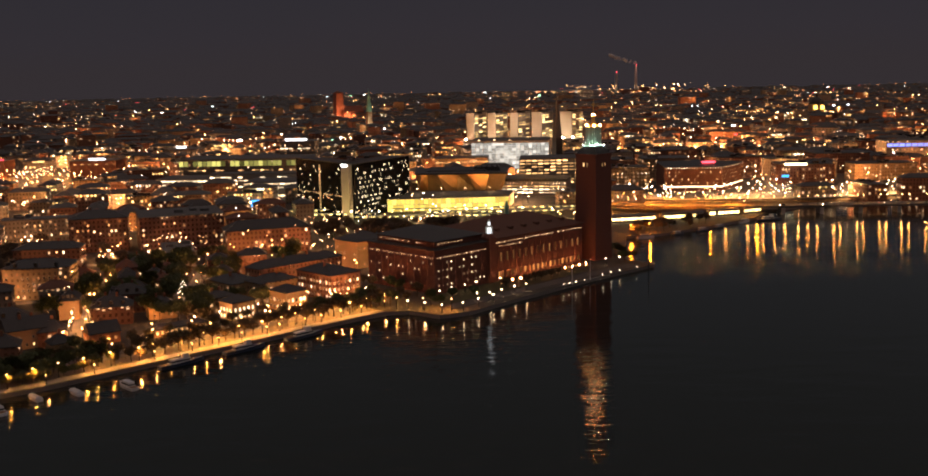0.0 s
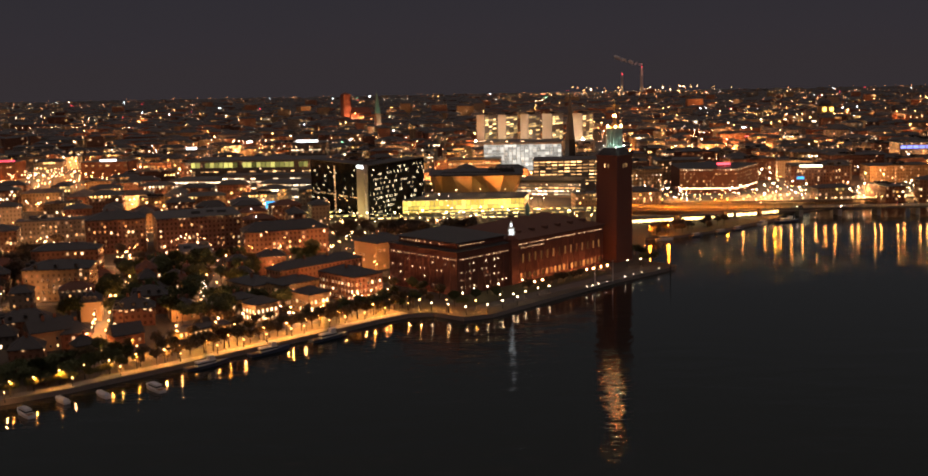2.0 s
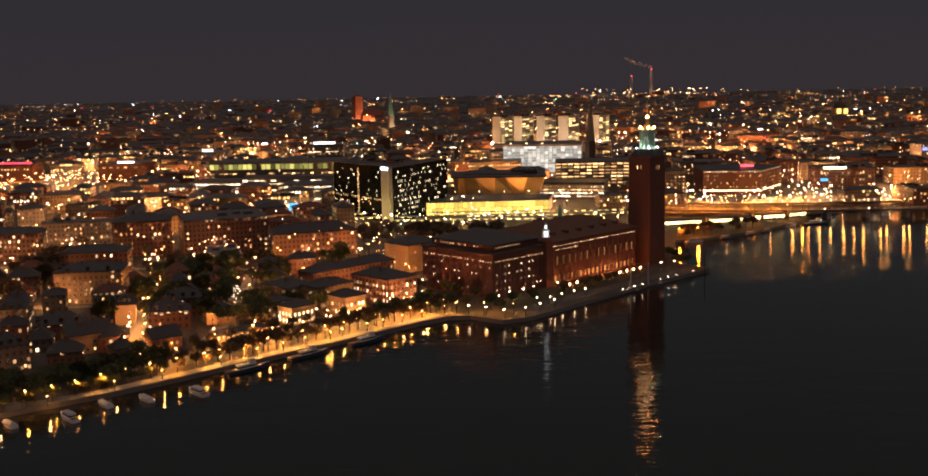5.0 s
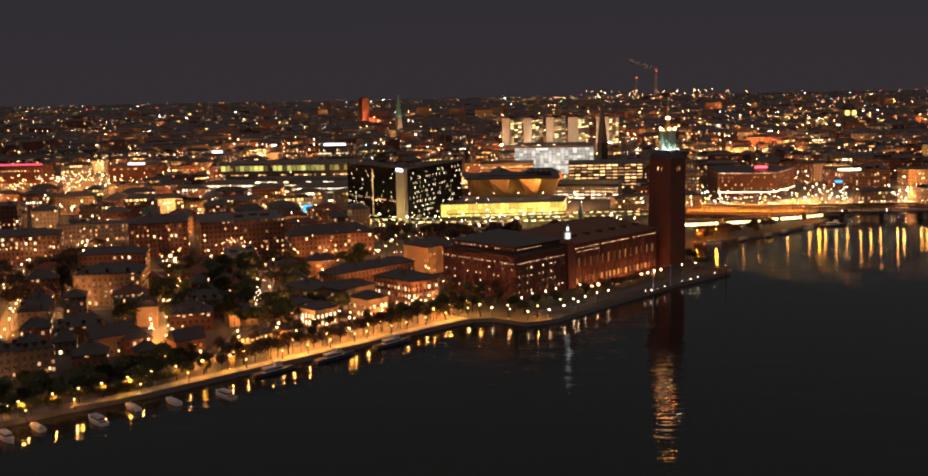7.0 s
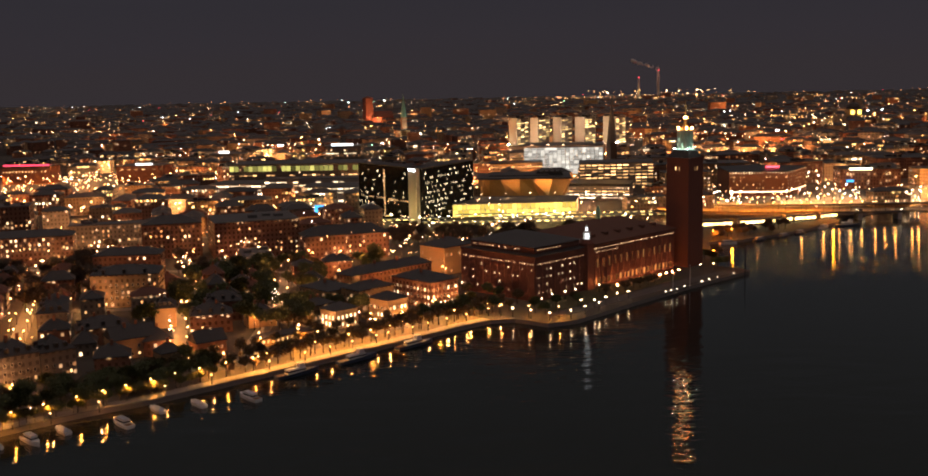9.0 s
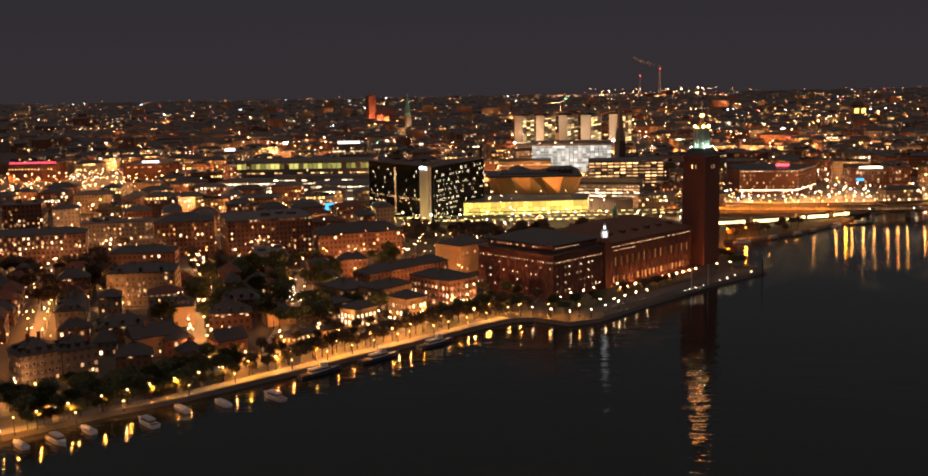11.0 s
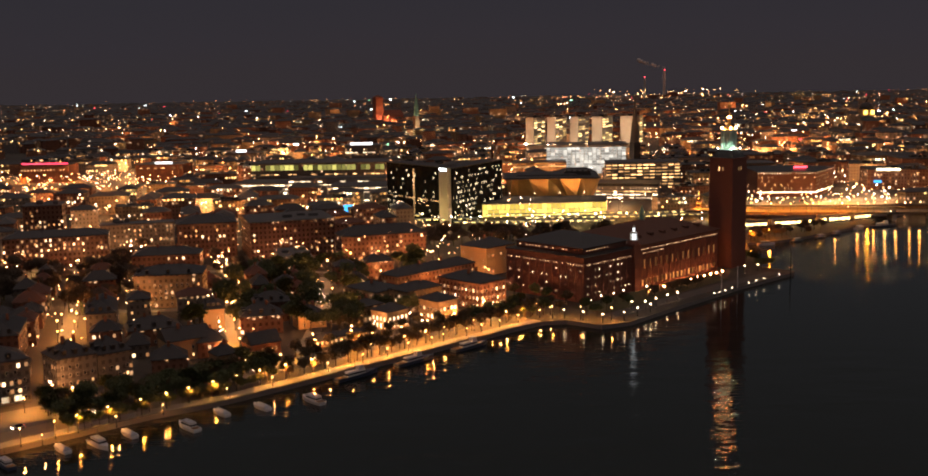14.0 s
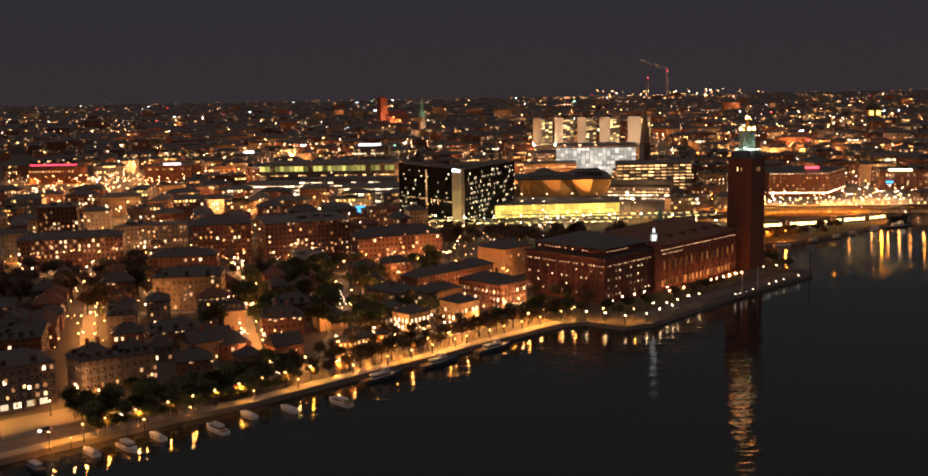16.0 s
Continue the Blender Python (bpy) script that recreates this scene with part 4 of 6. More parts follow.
outline_block("station_office", [(-50, 352), (12, 338), (20, 372), (-44, 388)], 14, M_PLASTER4, M_ROOF, "office block with long rows of lit windows under a black roof", seed=34, roof_up=2.6,
              lit_edges=[(0, 3.2, 5.0, 0.9, "bandw", 0.75), (0, 6.2, 5.0, 0.9, "bandw", 0.75), (0, 9.2, 5.0, 0.85, "band", 0.75), (0, 12.2, 2.6, 0.7, "white", 0.75), (0, 15.4, 3.6, 0.7, "white", 0.7)])
outline_block("office_building", [(-30, 398), (44, 398), (48, 440), (-26, 440)], 31, M_PLASTER4, M_ROOFGREY, "grey office building with floor after floor of lit windows", seed=35,
              lit_edges=[(0, z, 5.8, 0.85, "band", 0.85) for z in (7, 10.2, 13.4, 16.6, 19.8, 23, 26.2, 29.2)])
# front covered in glowing panels in place of floodlight falling on the wall
outline_block("floodlit_building", [(-78, 560), (11, 553), (17, 600), (-72, 606)], 39, M_PLASTER2, M_ROOFGREY, "white building behind scaffolding, floodlight put into glowing wall panels", seed=36,
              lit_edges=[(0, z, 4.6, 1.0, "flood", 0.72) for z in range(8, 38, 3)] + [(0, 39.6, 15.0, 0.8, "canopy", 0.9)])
outline_block("office_building", [(-118, 500), (-60, 505), (-58, 540), (-116, 535)], 24, M_F1, M_ROOF, "ochre office building lit along its top floor", seed=37,
              lit_edges=[(0, 20, 4.4, 0.85, "band", 0.7), (0, 14, 4.0, 0.4, "warm", 1.0), (0, 9, 4.0, 0.4, "warm", 1.0)])
TAKEN.extend([(20, 545, 18), (-18, 365, 45), (8, 420, 50), (-45, 580, 45), (-88, 520, 42)])
WIN["slab"] = window_mesh("slab_window_band", 10.5, 1.7, lamp_mat("slab_window_glow", (1.0, 0.66, 0.26), 1.5, 0.75), M_IRON)


def slab_tower(x, y, w, seed):
    """A slab of offices, its long glass side lit floor by floor, its end wall a blank pale gable."""
    rng = random.Random(seed)
    h = tagged(empty("office_tower", x, y, GROUND, 60), "slab tower with a blank pale gable and lit office floors", "building", "slab towers")
    bm = bmesh.new()
    quad_box(bm, 0, 0, -0.5, 38, w, 53.5)
    part("wall", bm, M_PLASTER4, h)
    for end in (-1, 1):
        bm = bmesh.new()
        quad_box(bm, end * 19.3, 0, -0.5, 0.6, w + 0.4, 54.6)
        part("gable", bm, M_STONE, h, "blank pale stone gable")
    bm = bmesh.new()
    quad_box(bm, 0, 0, 53, 38, w - 0.4, 0.6)
    quad_box(bm, 4, 0, 53.6, 14, w * 0.5, 3.0)
    part("roof", bm, M_ROOF, h)
    for f in range(11):
        for k in (-1, 0, 1):
            if rng.random() < 0.62:
                piece("window_band", WIN["slab"], h, pose(k * 12, -w / 2, 15.2 + f * 3.4))
    TAKEN.append((x, y, 24))


for i, (cx, w) in enumerate(((-69, 13), (-37, 13), (-3, 13), (31, 16), (75, 20))):
    slab_tower(cx, 965, w, 90 + i)

bm = bmesh.new()
ball(bm, 0, 0, 0, 0.9, n=6, rings=4)
gable_lamp = mesh_of("roof_floodlight", bm, lamp_mat("gable_flood", (1.0, 0.70, 0.46), 620, sampled=True))
podium = block("podium", -8, 905, 190, 22, 16, 0, M_CONCRETE, M_ROOFGREY, "long podium building below the slab towers", lit=0.3, flat=True, kinds=("yellow", "white"), seed=59, step=5, rise=4.5, scale=1.5)
for cx in (-86, -54, -20, 14, 58, 72):
    f = new("roof_floodlight", gable_lamp)
    f.matrix_basis = pose(cx, 914, GROUND + 17.4)
    tagged(f, "floodlight on a podium roof aimed at a gable", "floodlight", "roof floodlights")

# hotel and offices by the traffic square
outline_block("square_hotel", [(110, 360), (165, 356), (198, 408), (150, 430), (112, 420)], 23.5, M_BRICK2, M_ROOF, "dark brick hotel with a bright canopy and roof lights", seed=38,
              lit_edges=[(0, 22.6, 2.4, 0.95, "white", 0.75), (1, 22.6, 2.4, 0.9, "white", 0.75), (0, 4.4, 2.2, 1.0, "canopy", 0.7), (1, 4.4, 2.2, 1.0, "canopy", 0.7)]
              + [(e, z, 3.0, 0.34, "yellow", 0.85) for e in (0, 1) for z in (8, 11.5, 15, 18.5)])
TAKEN.append((150, 395, 52))
OFF = dict(flat=True, step=4.0, rise=3.5, kinds=("yellow", "white", "warm", "yellow"))
block("office_building", 74, 392, 46, 26, 22, 4, M_F1, M_ROOF, "ochre office building with a bright top floor", lit=0.6, seed=40, **OFF)
block("office_building", 262, 420, 58, 34, 20, -6, M_F5, M_ROOF, "red brick office building with a lit roof sign", lit=0.16, seed=41, **OFF)
block("office_building", 350, 440, 66, 26, 17, 4, M_F1, M_ROOF, "ochre office building by the water", lit=0.4, seed=42, **OFF)
block("office_building", 440, 460, 70, 30, 20, 8, M_F5, M_ROOF, "brown brick office building with lit floors", lit=0.35, seed=64, **OFF)
block("office_building", 66, 452, 52, 30, 25, 4, M_F3, M_ROOF, "red ochre office building lit orange", lit=0.3, seed=43, **OFF)
block("office_building", 128, 470, 50, 34, 24, 0, M_F1, M_ROOFGREY, "ochre office building with yellow-lit floors", lit=0.5, seed=65, **OFF)
block("office_building", 205, 480, 52, 30, 23, 12, M_F5, M_ROOF, "brown office building with scattered lit windows", lit=0.25, seed=66, **OFF)
block("office_building", 70, 520, 60, 30, 27, 6, M_F2, M_ROOF, "pale office building with a lit attic", lit=0.35, seed=67, **OFF)
block("office_building", 150, 540, 58, 34, 27, 6, M_F5, M_ROOF, "dark office building with lit upper floor", lit=0.25, seed=68, **OFF)
block("office_building", 330, 520, 60, 40, 22, 2, M_F5, M_ROOF, "dark brick office building behind the square", lit=0.2, seed=69, **OFF)
block("office_building", 44, 345, 30, 18, 14, 10, M_F5, M_ROOF, "low brick office building by the tracks", lit=0.3, seed=70, **OFF)
TAKEN.extend([(30, 320, 30), (150, 320, 60), (270, 350, 60), (370, 380, 50)])


def sign(name, x, y, z, w, h, mat, label, ang=0.0, drop=0.0):
    """A lit sign box on two short posts."""
    s = tagged(empty(name, x, y, z, ang), label, "sign")
    bm = bmesh.new()
    quad_box(bm, 0, 0, 0.8, w, 0.5, h)
    part("panel", bm, mat, s)
    for k in (-0.35, 0.35):
        bm = bmesh.new()
        quad_box(bm, w * k, 0, -0.4 - drop, 0.2, 0.2, 1.2 + drop)
        part("post", bm, M_IRON, s)
    return s


L_SIGNW = lamp_mat("sign_white", (0.9, 0.96, 1.0), 1.7)
sign("roof_sign", 158, 385, 26.2, 13, 1.6, L_RED, "red neon roof sign")
sign("roof_sign", 250, 402, 20.6, 22, 2.0, lamp_mat("sign_yellow", (1.0, 0.85, 0.5), 3.5), "long yellow-white roof sign", -6)
sign("wall_sign", 240, 402.6, 8.5, 7, 2.4, L_BLUE, "blue lit sign on a facade", -6)
sign("advertising_board", -266, 236, 9.0, 8, 6, L_BLUE, "blue lit advertising board on posts", drop=6.7)
outline_block("parking_house", [(-706, 620), (-648, 622), (-646, 650), (-704, 648)], 21, M_BRICK2, M_ROOFGREY, "parking house with a red light line along its top", seed=47, lit_edges=[(0, 15, 3.6, 0.7, "yellow", 1.2)])
sign("roof_sign", -677, 624, 23.0, 56, 1.6, lamp_mat("neon_red", (1.0, 0.05, 0.10), 1.6), "long red neon line on a roof edge")
outline_block("depot", [(-560, 600), (-505, 602), (-503, 640), (-558, 636)], 21, M_BRICK2, M_ROOFGREY, "brick depot with a white lit roof sign", seed=48, lit_edges=[(0, 17, 4, 0.5, "band", 0.6)])
sign("roof_sign", -528, 604, 23.0, 20, 2.2, L_SIGNW, "white lit sign along a roof")
outline_block("office_building", [(-325, 704), (-280, 704), (-280, 740), (-325, 740)], 33, M_F4, M_ROOFGREY, "grey office building with a bright roof sign", seed=49, lit_edges=[(0, 24, 5, 0.7, "bandw", 0.8)])
sign("roof_sign", -304, 706, 35.0, 28, 2.8, L_SIGNW, "broad white lit roof sign")
sign("roof_sign", -478, 800, 21.6, 14, 3.0, L_SIGNW, "white lit roof sign")
outline_block("office_building", [(-500, 798), (-450, 798), (-450, 830), (-500, 830)], 19, M_F4, M_ROOFGREY, "grey office building with a lit sign", seed=50, lit_edges=[(0, 14, 4, 0.4, "yellow", 1.2)])
opera = outline_block("arts_centre", [(424, 620), (506, 620), (506, 655), (424, 655)], 25, M_F4, M_ROOFGREY, "arts centre with its violet-blue wash put into glowing panels", seed=51, lit_edges=[])
# panels glow by themselves to give the violet wash on the front
WIN["violet"] = window_mesh("violet_wash_panel", 8.0, 4.0, L_VIOLET, M_IRON)
for i in range(11):
    piece("window", WIN["violet"], opera, pose(-37 + i * 7.4, -17.5, 20.5) @ Matrix.Diagonal((0.85, 1, 1, 1)))
TAKEN.extend([(-677, 635, 40), (-530, 620, 40), (-303, 722, 34), (-475, 815, 34), (465, 637, 48)])


# ---- small houses filling the shore quarter between its lanes ----
STREETS = [[(-308, -296), (-342, -206), (-367, -130), (-430, 60), (-470, 180)], [(-254, -246), (-287, -129), (-303, -33), (-322, 18), (-350, 130)], [(-342, -97), (-390, 58), (-430, 155), (-450, 200)],
           [(-262, -30), (-294, 49), (-314, 114), (-332, 165)], [(-235, -205), (-238, -110), (-250, -20)], [(-352, -108), (-343, -112), (-240, -95), (-150, -70)], [(-520, 10), (-400, 20), (-300, 0), (-170, -10)], [(-560, 150), (-420, 160), (-300, 150), (-180, 140)]]


def off_street(x, y, r):
    for pts in STREETS:
        for (x0, y0), (x1, y1) in zip(pts, pts[1:]):
            d2 = (x1 - x0) ** 2 + (y1 - y0) ** 2
            k = min(1, max(0, ((x - x0) * (x1 - x0) + (y - y0) * (y1 - y0)) / d2))
            if math.hypot(x - x0 - k * (x1 - x0), y - y0 - k * (y1 - y0)) < r:
                return False
    return True



def free(x, y, r):
    return all(math.hypot(x - a, y - b) > r + c for a, b, c in TAKEN)


rq = random.Random(31)
SMALL = ((M_F5, "brown brick"), (M_F4, "grey plaster"), (M_F5, "dark brick"), (M_F3, "red plaster"))
for _ in range(900):
    x, y = rq.uniform(-420, -215), rq.uniform(-290, -20)
    inl = (x + 254) * UY[0] + (y + 273) * UY[1]
    L, W = rq.uniform(11, 18), rq.uniform(9, 12)
    if inl < 46 or not free(x, y, L * 0.45) or not off_street(x, y, 4.5 + L * 0.52):
        continue
    wall, wname = rq.choice(SMALL)
    block("lane_house", x, y, L, W, rq.uniform(6, 12), 17 + rq.choice((0, 0, 90)), wall, rq.choice((M_ROOF, M_ROOF, M_ROOFRED)), "%s house under a dark roof between the lanes" % wname, rh=rq.uniform(3.5, 5.5), lit=rq.choice((0.04, 0.1, 0.22)), step=3.0, rise=3.2,
          chimneys=1, seed=300 + len(TAKEN))


# ---- roads, promenade and bridge ----
def strip_mesh(name, pts, width, z, mat, label, category, kind="structure", thick=0.25):
    """A paved band of that width along a line of places."""
    bm = bmesh.new()
    rows = []
    for i, (x, y) in enumerate(pts):
        x0, y0 = pts[max(i - 1, 0)]
        x1, y1 = pts[min(i + 1, len(pts) - 1)]
        d = math.hypot(x1 - x0, y1 - y0)
        nx, ny = -(y1 - y0) / d * width / 2, (x1 - x0) / d * width / 2
        rows.append([bm.verts.new((x + nx, y + ny, z)), bm.verts.new((x - nx, y - ny, z)), bm.verts.new((x - nx, y - ny, z - thick)), bm.verts.new((x + nx, y + ny, z - thick))])
    for a, b in zip(rows, rows[1:]):
        for i in range(4):
            j = (i + 1) % 4
            bm.faces.new((a[i], b[i], b[j], a[j]))
    bm.faces.new(rows[0])
    bm.faces.new(rows[-1][::-1])
    return tagged(new(name, mesh_of(name, bm, mat)), label, category, kind=kind)


QUAY = SHORE[1:10]


def inland(d):
    return [(x + UY[0] * d, y + UY[1] * d) for x, y in QUAY]


strip_mesh("pavement", inland(3.6), 5.8, GROUND + 0.16, M_QUAY, "granite paved quay promenade", "pavement")
strip_mesh("road", inland(26), 15, GROUND + 0.05, M_PAVE, "worn shore road", "road")
strip_mesh("pavement_2", inland(12.2), 11, GROUND + 0.17, M_GRAVEL, "gravel strip under the avenue trees", "pavement")
for i, pts in enumerate(STREETS):
    strip_mesh("road_street_%d" % i, pts, 7.5, GROUND + 0.06 + i * 0.012, M_PAVE, "paved street between dark houses", "road")
strip_mesh("pavement_yard", [(-232, -138), (-212, -134)], 18, GROUND + 0.13, M_PAVE, "lit paved yard", "pavement")
strip_mesh("road_junction", [(-345, -305), (-300, -272)], 20, GROUND + 0.14, M_PAVE, "lit street junction by the shore", "road")
strip_mesh("pavement_terrace", [(-92, -140), (-50, -98), (-10, -58), (24, -26)], 9, GROUND + 0.12, M_ASPHALT, "dark stone terrace along the town hall's water front", "pavement")
lawn = [(-100, -124), (-72, -97), (-40, -62), (-16, -37)]
strip_mesh("ground_lawn", lawn, 22, GROUND + 0.10, M_LAWN, "dark terrace lawn", "lawn")

strip_mesh("road_depot_yard", [(-790, 520), (-640, 528), (-486, 536)], 300, GROUND + 0.05, M_PAVE, "broad depot yard glowing orange under its lamps", "yard")

# raised roads and the bridge
strip_mesh("bridge_deck", [(20, 236), (90, 215), (165, 206), (300, 204), (460, 206), (700, 215)], 18, 7.5, M_ASPHALT, "raised roadway and bridge over the water", "bridge", thick=1.6)
strip_mesh("bridge_deck_2", [(20, 290), (110, 268), (220, 262), (420, 300), (700, 330)], 13, 6.0, M_ASPHALT, "raised roadway lit by street lamps", "bridge", thick=1.4)
strip_mesh("road_square", [(30, 340), (110, 322), (230, 330), (420, 380)], 26, GROUND + 0.07, M_ASPHALT, "wide traffic square", "road")
strip_mesh("road_east", [(215, 330), (260, 560), (300, 900)], 16, GROUND + 0.08, M_ASPHALT, "straight street running away between houses", "road")
pier = bmesh.new()
quad_box(pier, 0, 0, 0, 3.2, 12, 6.6)
pier_me = mesh_of("bridge_pier", pier, M_CONCRETE)
for i in range(14):
    p = new("bridge_pier", pier_me)
    p.matrix_basis = pose(180 + i * 32, 204 + max(0, i - 8) * 1.0, -0.7)
    tagged(p, "concrete bridge pier standing in the water", "bridge pier", "bridge piers")

# shore pavilion row under the raised road
WIN["kiosk"] = window_mesh("pavilion_pane", 3.2, 2.8, lamp_mat("pavilion_glow", (1.0, 0.64, 0.22), 4.5, 0.5), M_IRON)
for i, (x, y, L, kind) in enumerate(((50, 158, 36, "white"), (92, 168, 34, "yellow"), (128, 184, 26, "white"), (154, 196, 16, "yellow"))):
    outline_block("quay_kiosk", [(x - L / 2, y - 3), (x + L / 2, y + 5), (x + L / 2, y + 14), (x - L / 2, y + 8)], 4.5, M_CONCRETE, M_ROOFGREY, "low quayside pavilion with a lit glass front", "pavilion", seed=60 + i,
                  lit_edges=[(0, 2.4, 2.5, 0.97, "kiosk", 0.8)])


# ---- lamps ----
def lamp_kind(name, glow, height, r, label, watts=0, tint=(1, 0.5, 0.15), shape="POINT", size=0.25, spread=138):
    """A street lamp: base, tapered post, globe, cap and its bulb."""
    bm = bmesh.new()
    prism(bm, 0, 0, 0, 0.16, 0.08, height, 6)
    prism(bm, 0, 0, -0.3, 0.28, 0.2, 1.0, 6)
    post = tagged(new(name, mesh_of("lamp_post", bm, M_IRON)), label, "street lamp")
    bm = bmesh.new()
    ball(bm, 0, 0, height + r * 0.8, r, n=6, rings=4)
    part("globe", bm, glow, post)
    if watts:
        bulb = bpy.data.lights.new("bulb", shape)
        bulb.energy, bulb.color, bulb.shadow_soft_size = watts, tint, size
        if shape == "SPOT":
            bulb.spot_size, bulb.spot_blend = radians(spread), 0.5
        b = new("bulb", bulb)
        b.parent = post
        b.location = (0.5, 0, height - 0.35)
    return post


LAMPS = {
    "sodium": lamp_kind("street_lamp", L_SODIUM, 5.6, 0.31, "orange sodium street lamp on a black post", 6200, (1.0, 0.34, 0.06), "SPOT", spread=166),
    "dim": lamp_kind("quay_street_lamp", L_SODIUM, 6.0, 0.26, "orange quay lamp half hidden by trees", 4200, (1.0, 0.33, 0.05), "SPOT", spread=160),
    "lane": lamp_kind("lane_lamp", L_SODIUM, 7.0, 0.34, "orange sodium lamp in a side street", 2700, (1.0, 0.37, 0.11)),
    "warm": lamp_kind("street_lamp", L_WARM, 5.5, 0.34, "warm white globe lamp on a black post", 2900, (1.0, 0.42, 0.15)),
    "white": lamp_kind("street_lamp", L_WHITE, 6.5, 0.36, "white globe lamp on a black post", 9000, (1.0, 0.66, 0.36), "SPOT", spread=166),
    "garden": lamp_kind("garden_lamp", lamp_mat("garden_glow", (1.0, 0.72, 0.42), 9), 4.0, 0.37, "pale globe lamp in the town hall garden", 45, (1.0, 0.55, 0.25)),
    "square": lamp_kind("square_lamp", lamp_mat("square_glow", (1.0, 0.70, 0.36), 26), 11.0, 0.46, "tall bright street lamp over the traffic square", 60000, (1.0, 0.42, 0.12), "SPOT"),
    "deck": lamp_kind("deck_lamp", lamp_mat("front_fill_glow", (1.0, 0.72, 0.42), 9), 4.0, 0.37, "globe lamp added on a hall roof to brighten the brass front", 800, (1.0, 0.55, 0.22)),
    "depot": lamp_kind("depot_lamp", lamp_mat("depot_glow", (1.0, 0.50, 0.18), 22), 10.0, 0.5, "tall orange lamp over the depot yard", 30000, (1.0, 0.28, 0.035), "SPOT", spread=140),
    "viaduct": lamp_kind("viaduct_lamp", lamp_mat("viaduct_sodium", (1.0, 0.40, 0.06), 7), 8.5, 0.4, "orange lamp over the raised roadway", 50000, (1.0, 0.22, 0.012), "SPOT", spread=150),
    "low": lamp_kind("quay_lamp", lamp_mat("quay_edge_glow", (1.0, 0.78, 0.5), 8), 1.2, 0.22, "low white quay edge lamp"),
    "tall": lamp_kind("mast_lamp", lamp_mat("tall_glow", (1.0, 0.54, 0.15), 20), 11.0, 0.6, "tall sodium street lamp between city blocks", 30000, (1.0, 0.38, 0.11)),
    "orange": lamp_kind("bridge_lamp", lamp_mat("bridge_sodium", (1.0, 0.40, 0.06), 7), 7.5, 0.45, "tall orange lamp over the shore road", 8500, (1.0, 0.24, 0.012), size=0.9),
    "yellow": lamp_kind("bridge_lamp", lamp_mat("bridge_yellow", (1.0, 0.55, 0.2), 7), 7.5, 0.4, "tall yellow lamp over the bridge", 1350, (1.0, 0.38, 0.08), size=0.8),
    "quay": lamp_kind("quay_lamp", lamp_mat("quay_post_glow", (1.0, 0.58, 0.22), 6), 3.6, 0.26, "small orange lamp at the quay edge", 380, (1.0, 0.40, 0.12)),
    "yard": lamp_kind("yard_lamp", lamp_mat("yard_glow", (1.0, 0.74, 0.34), 24), 9.0, 0.5, "pale yellow lamp over the railway yard", 4800, (1.0, 0.68, 0.20)),
}
LAMP_USED = {}


def lamp(x, y, kind="sodium", z=GROUND):
    ob = LAMPS[kind]
    m = pose(x, y, z)
    if kind not in LAMP_USED:
        LAMP_USED[kind] = 1
        ob.matrix_basis = m
        return ob
    return copy_thing(ob, m)


rl = random.Random(12)
# avenue lamps between the trees and along the quay
for a in range(-76, 196, 11):
    x, y = ab(a + rl.uniform(-2, 2), 6.6 + rl.uniform(-0.8, 0.8))
    lamp(x, y, "sodium" if a > 40 else "dim")
for a in range(42, 195, 17):
    x, y = ab(a, 22 + rl.uniform(-1, 1))
    lamp(x, y, "sodium")
for a in range(46, 195, 22):
    x, y = ab(a, 33 + rl.uniform(-1, 1))
    lamp(x, y, "sodium" if a > 30 else "dim")
for a in range(-70, 196, 12):
    if a > 84 or a % 24 == 2:
        x, y = ab(a + rl.uniform(-4, 4), 1.6)
        lamp(x, y, "quay", GROUND + 0.1)
for x, y in ((-113, -141), (-104, -146), (-95, -152), (-84, -148), (-76, -139), (-68, -130)):
    lamp(x, y, "garden")
for j, pts in enumerate(STREETS):
    gap = 24 if j < 5 else 30
    for (x0, y0), (x1, y1) in zip(pts, pts[1:]):
        d = math.hypot(x1 - x0, y1 - y0)
        n = max(1, int(d / gap))
        for i in range(n):
            k = (i + rl.uniform(0.2, 0.8)) / n
            side = 4.2 if i % 2 else -4.2
            x, y = x0 + (x1 - x0) * k - (y1 - y0) / d * side, y0 + (y1 - y0) * k + (x1 - x0) / d * side
            if y < 175 and x > -560:
                lamp(x, y, rl.choice(("lane", "lane", "warm")))
for j, last in ((0, -120), (1, -60)):
    for (x0, y0), (x1, y1) in zip(STREETS[j], STREETS[j][1:]):
        d = math.hypot(x1 - x0, y1 - y0)
        for i in range(int(d / 20)):
            k = (i + 0.5) * 20 / d
            side = 3.4 if i % 2 else -3.4
            if y0 + (y1 - y0) * k < last:
                lamp(x0 + (x1 - x0) * k - (y1 - y0) / d * side, y0 + (y1 - y0) * k + (x1 - x0) / d * side, "sodium")
for x, y in ((-341, -296), (-326, -286), (-309, -275)):
    lamp(x, y, "sodium")
lamp(-224, -132, "warm")
# row of lamps added on the lit hall's roof to brighten the congress hall
for i in range(5):
    lamp(-150 + i * 22, 284 - i * 0.4, "deck", GROUND + 11.6)
for x, y in ((-150, -42), (-146, -122), (-168, -126), (-154, -134), (-240, 26), (-222, 33), (-202, 40), (-183, 47), (-166, 54), (-152, -34), (-166, -44)):
    lamp(x, y, "lane")
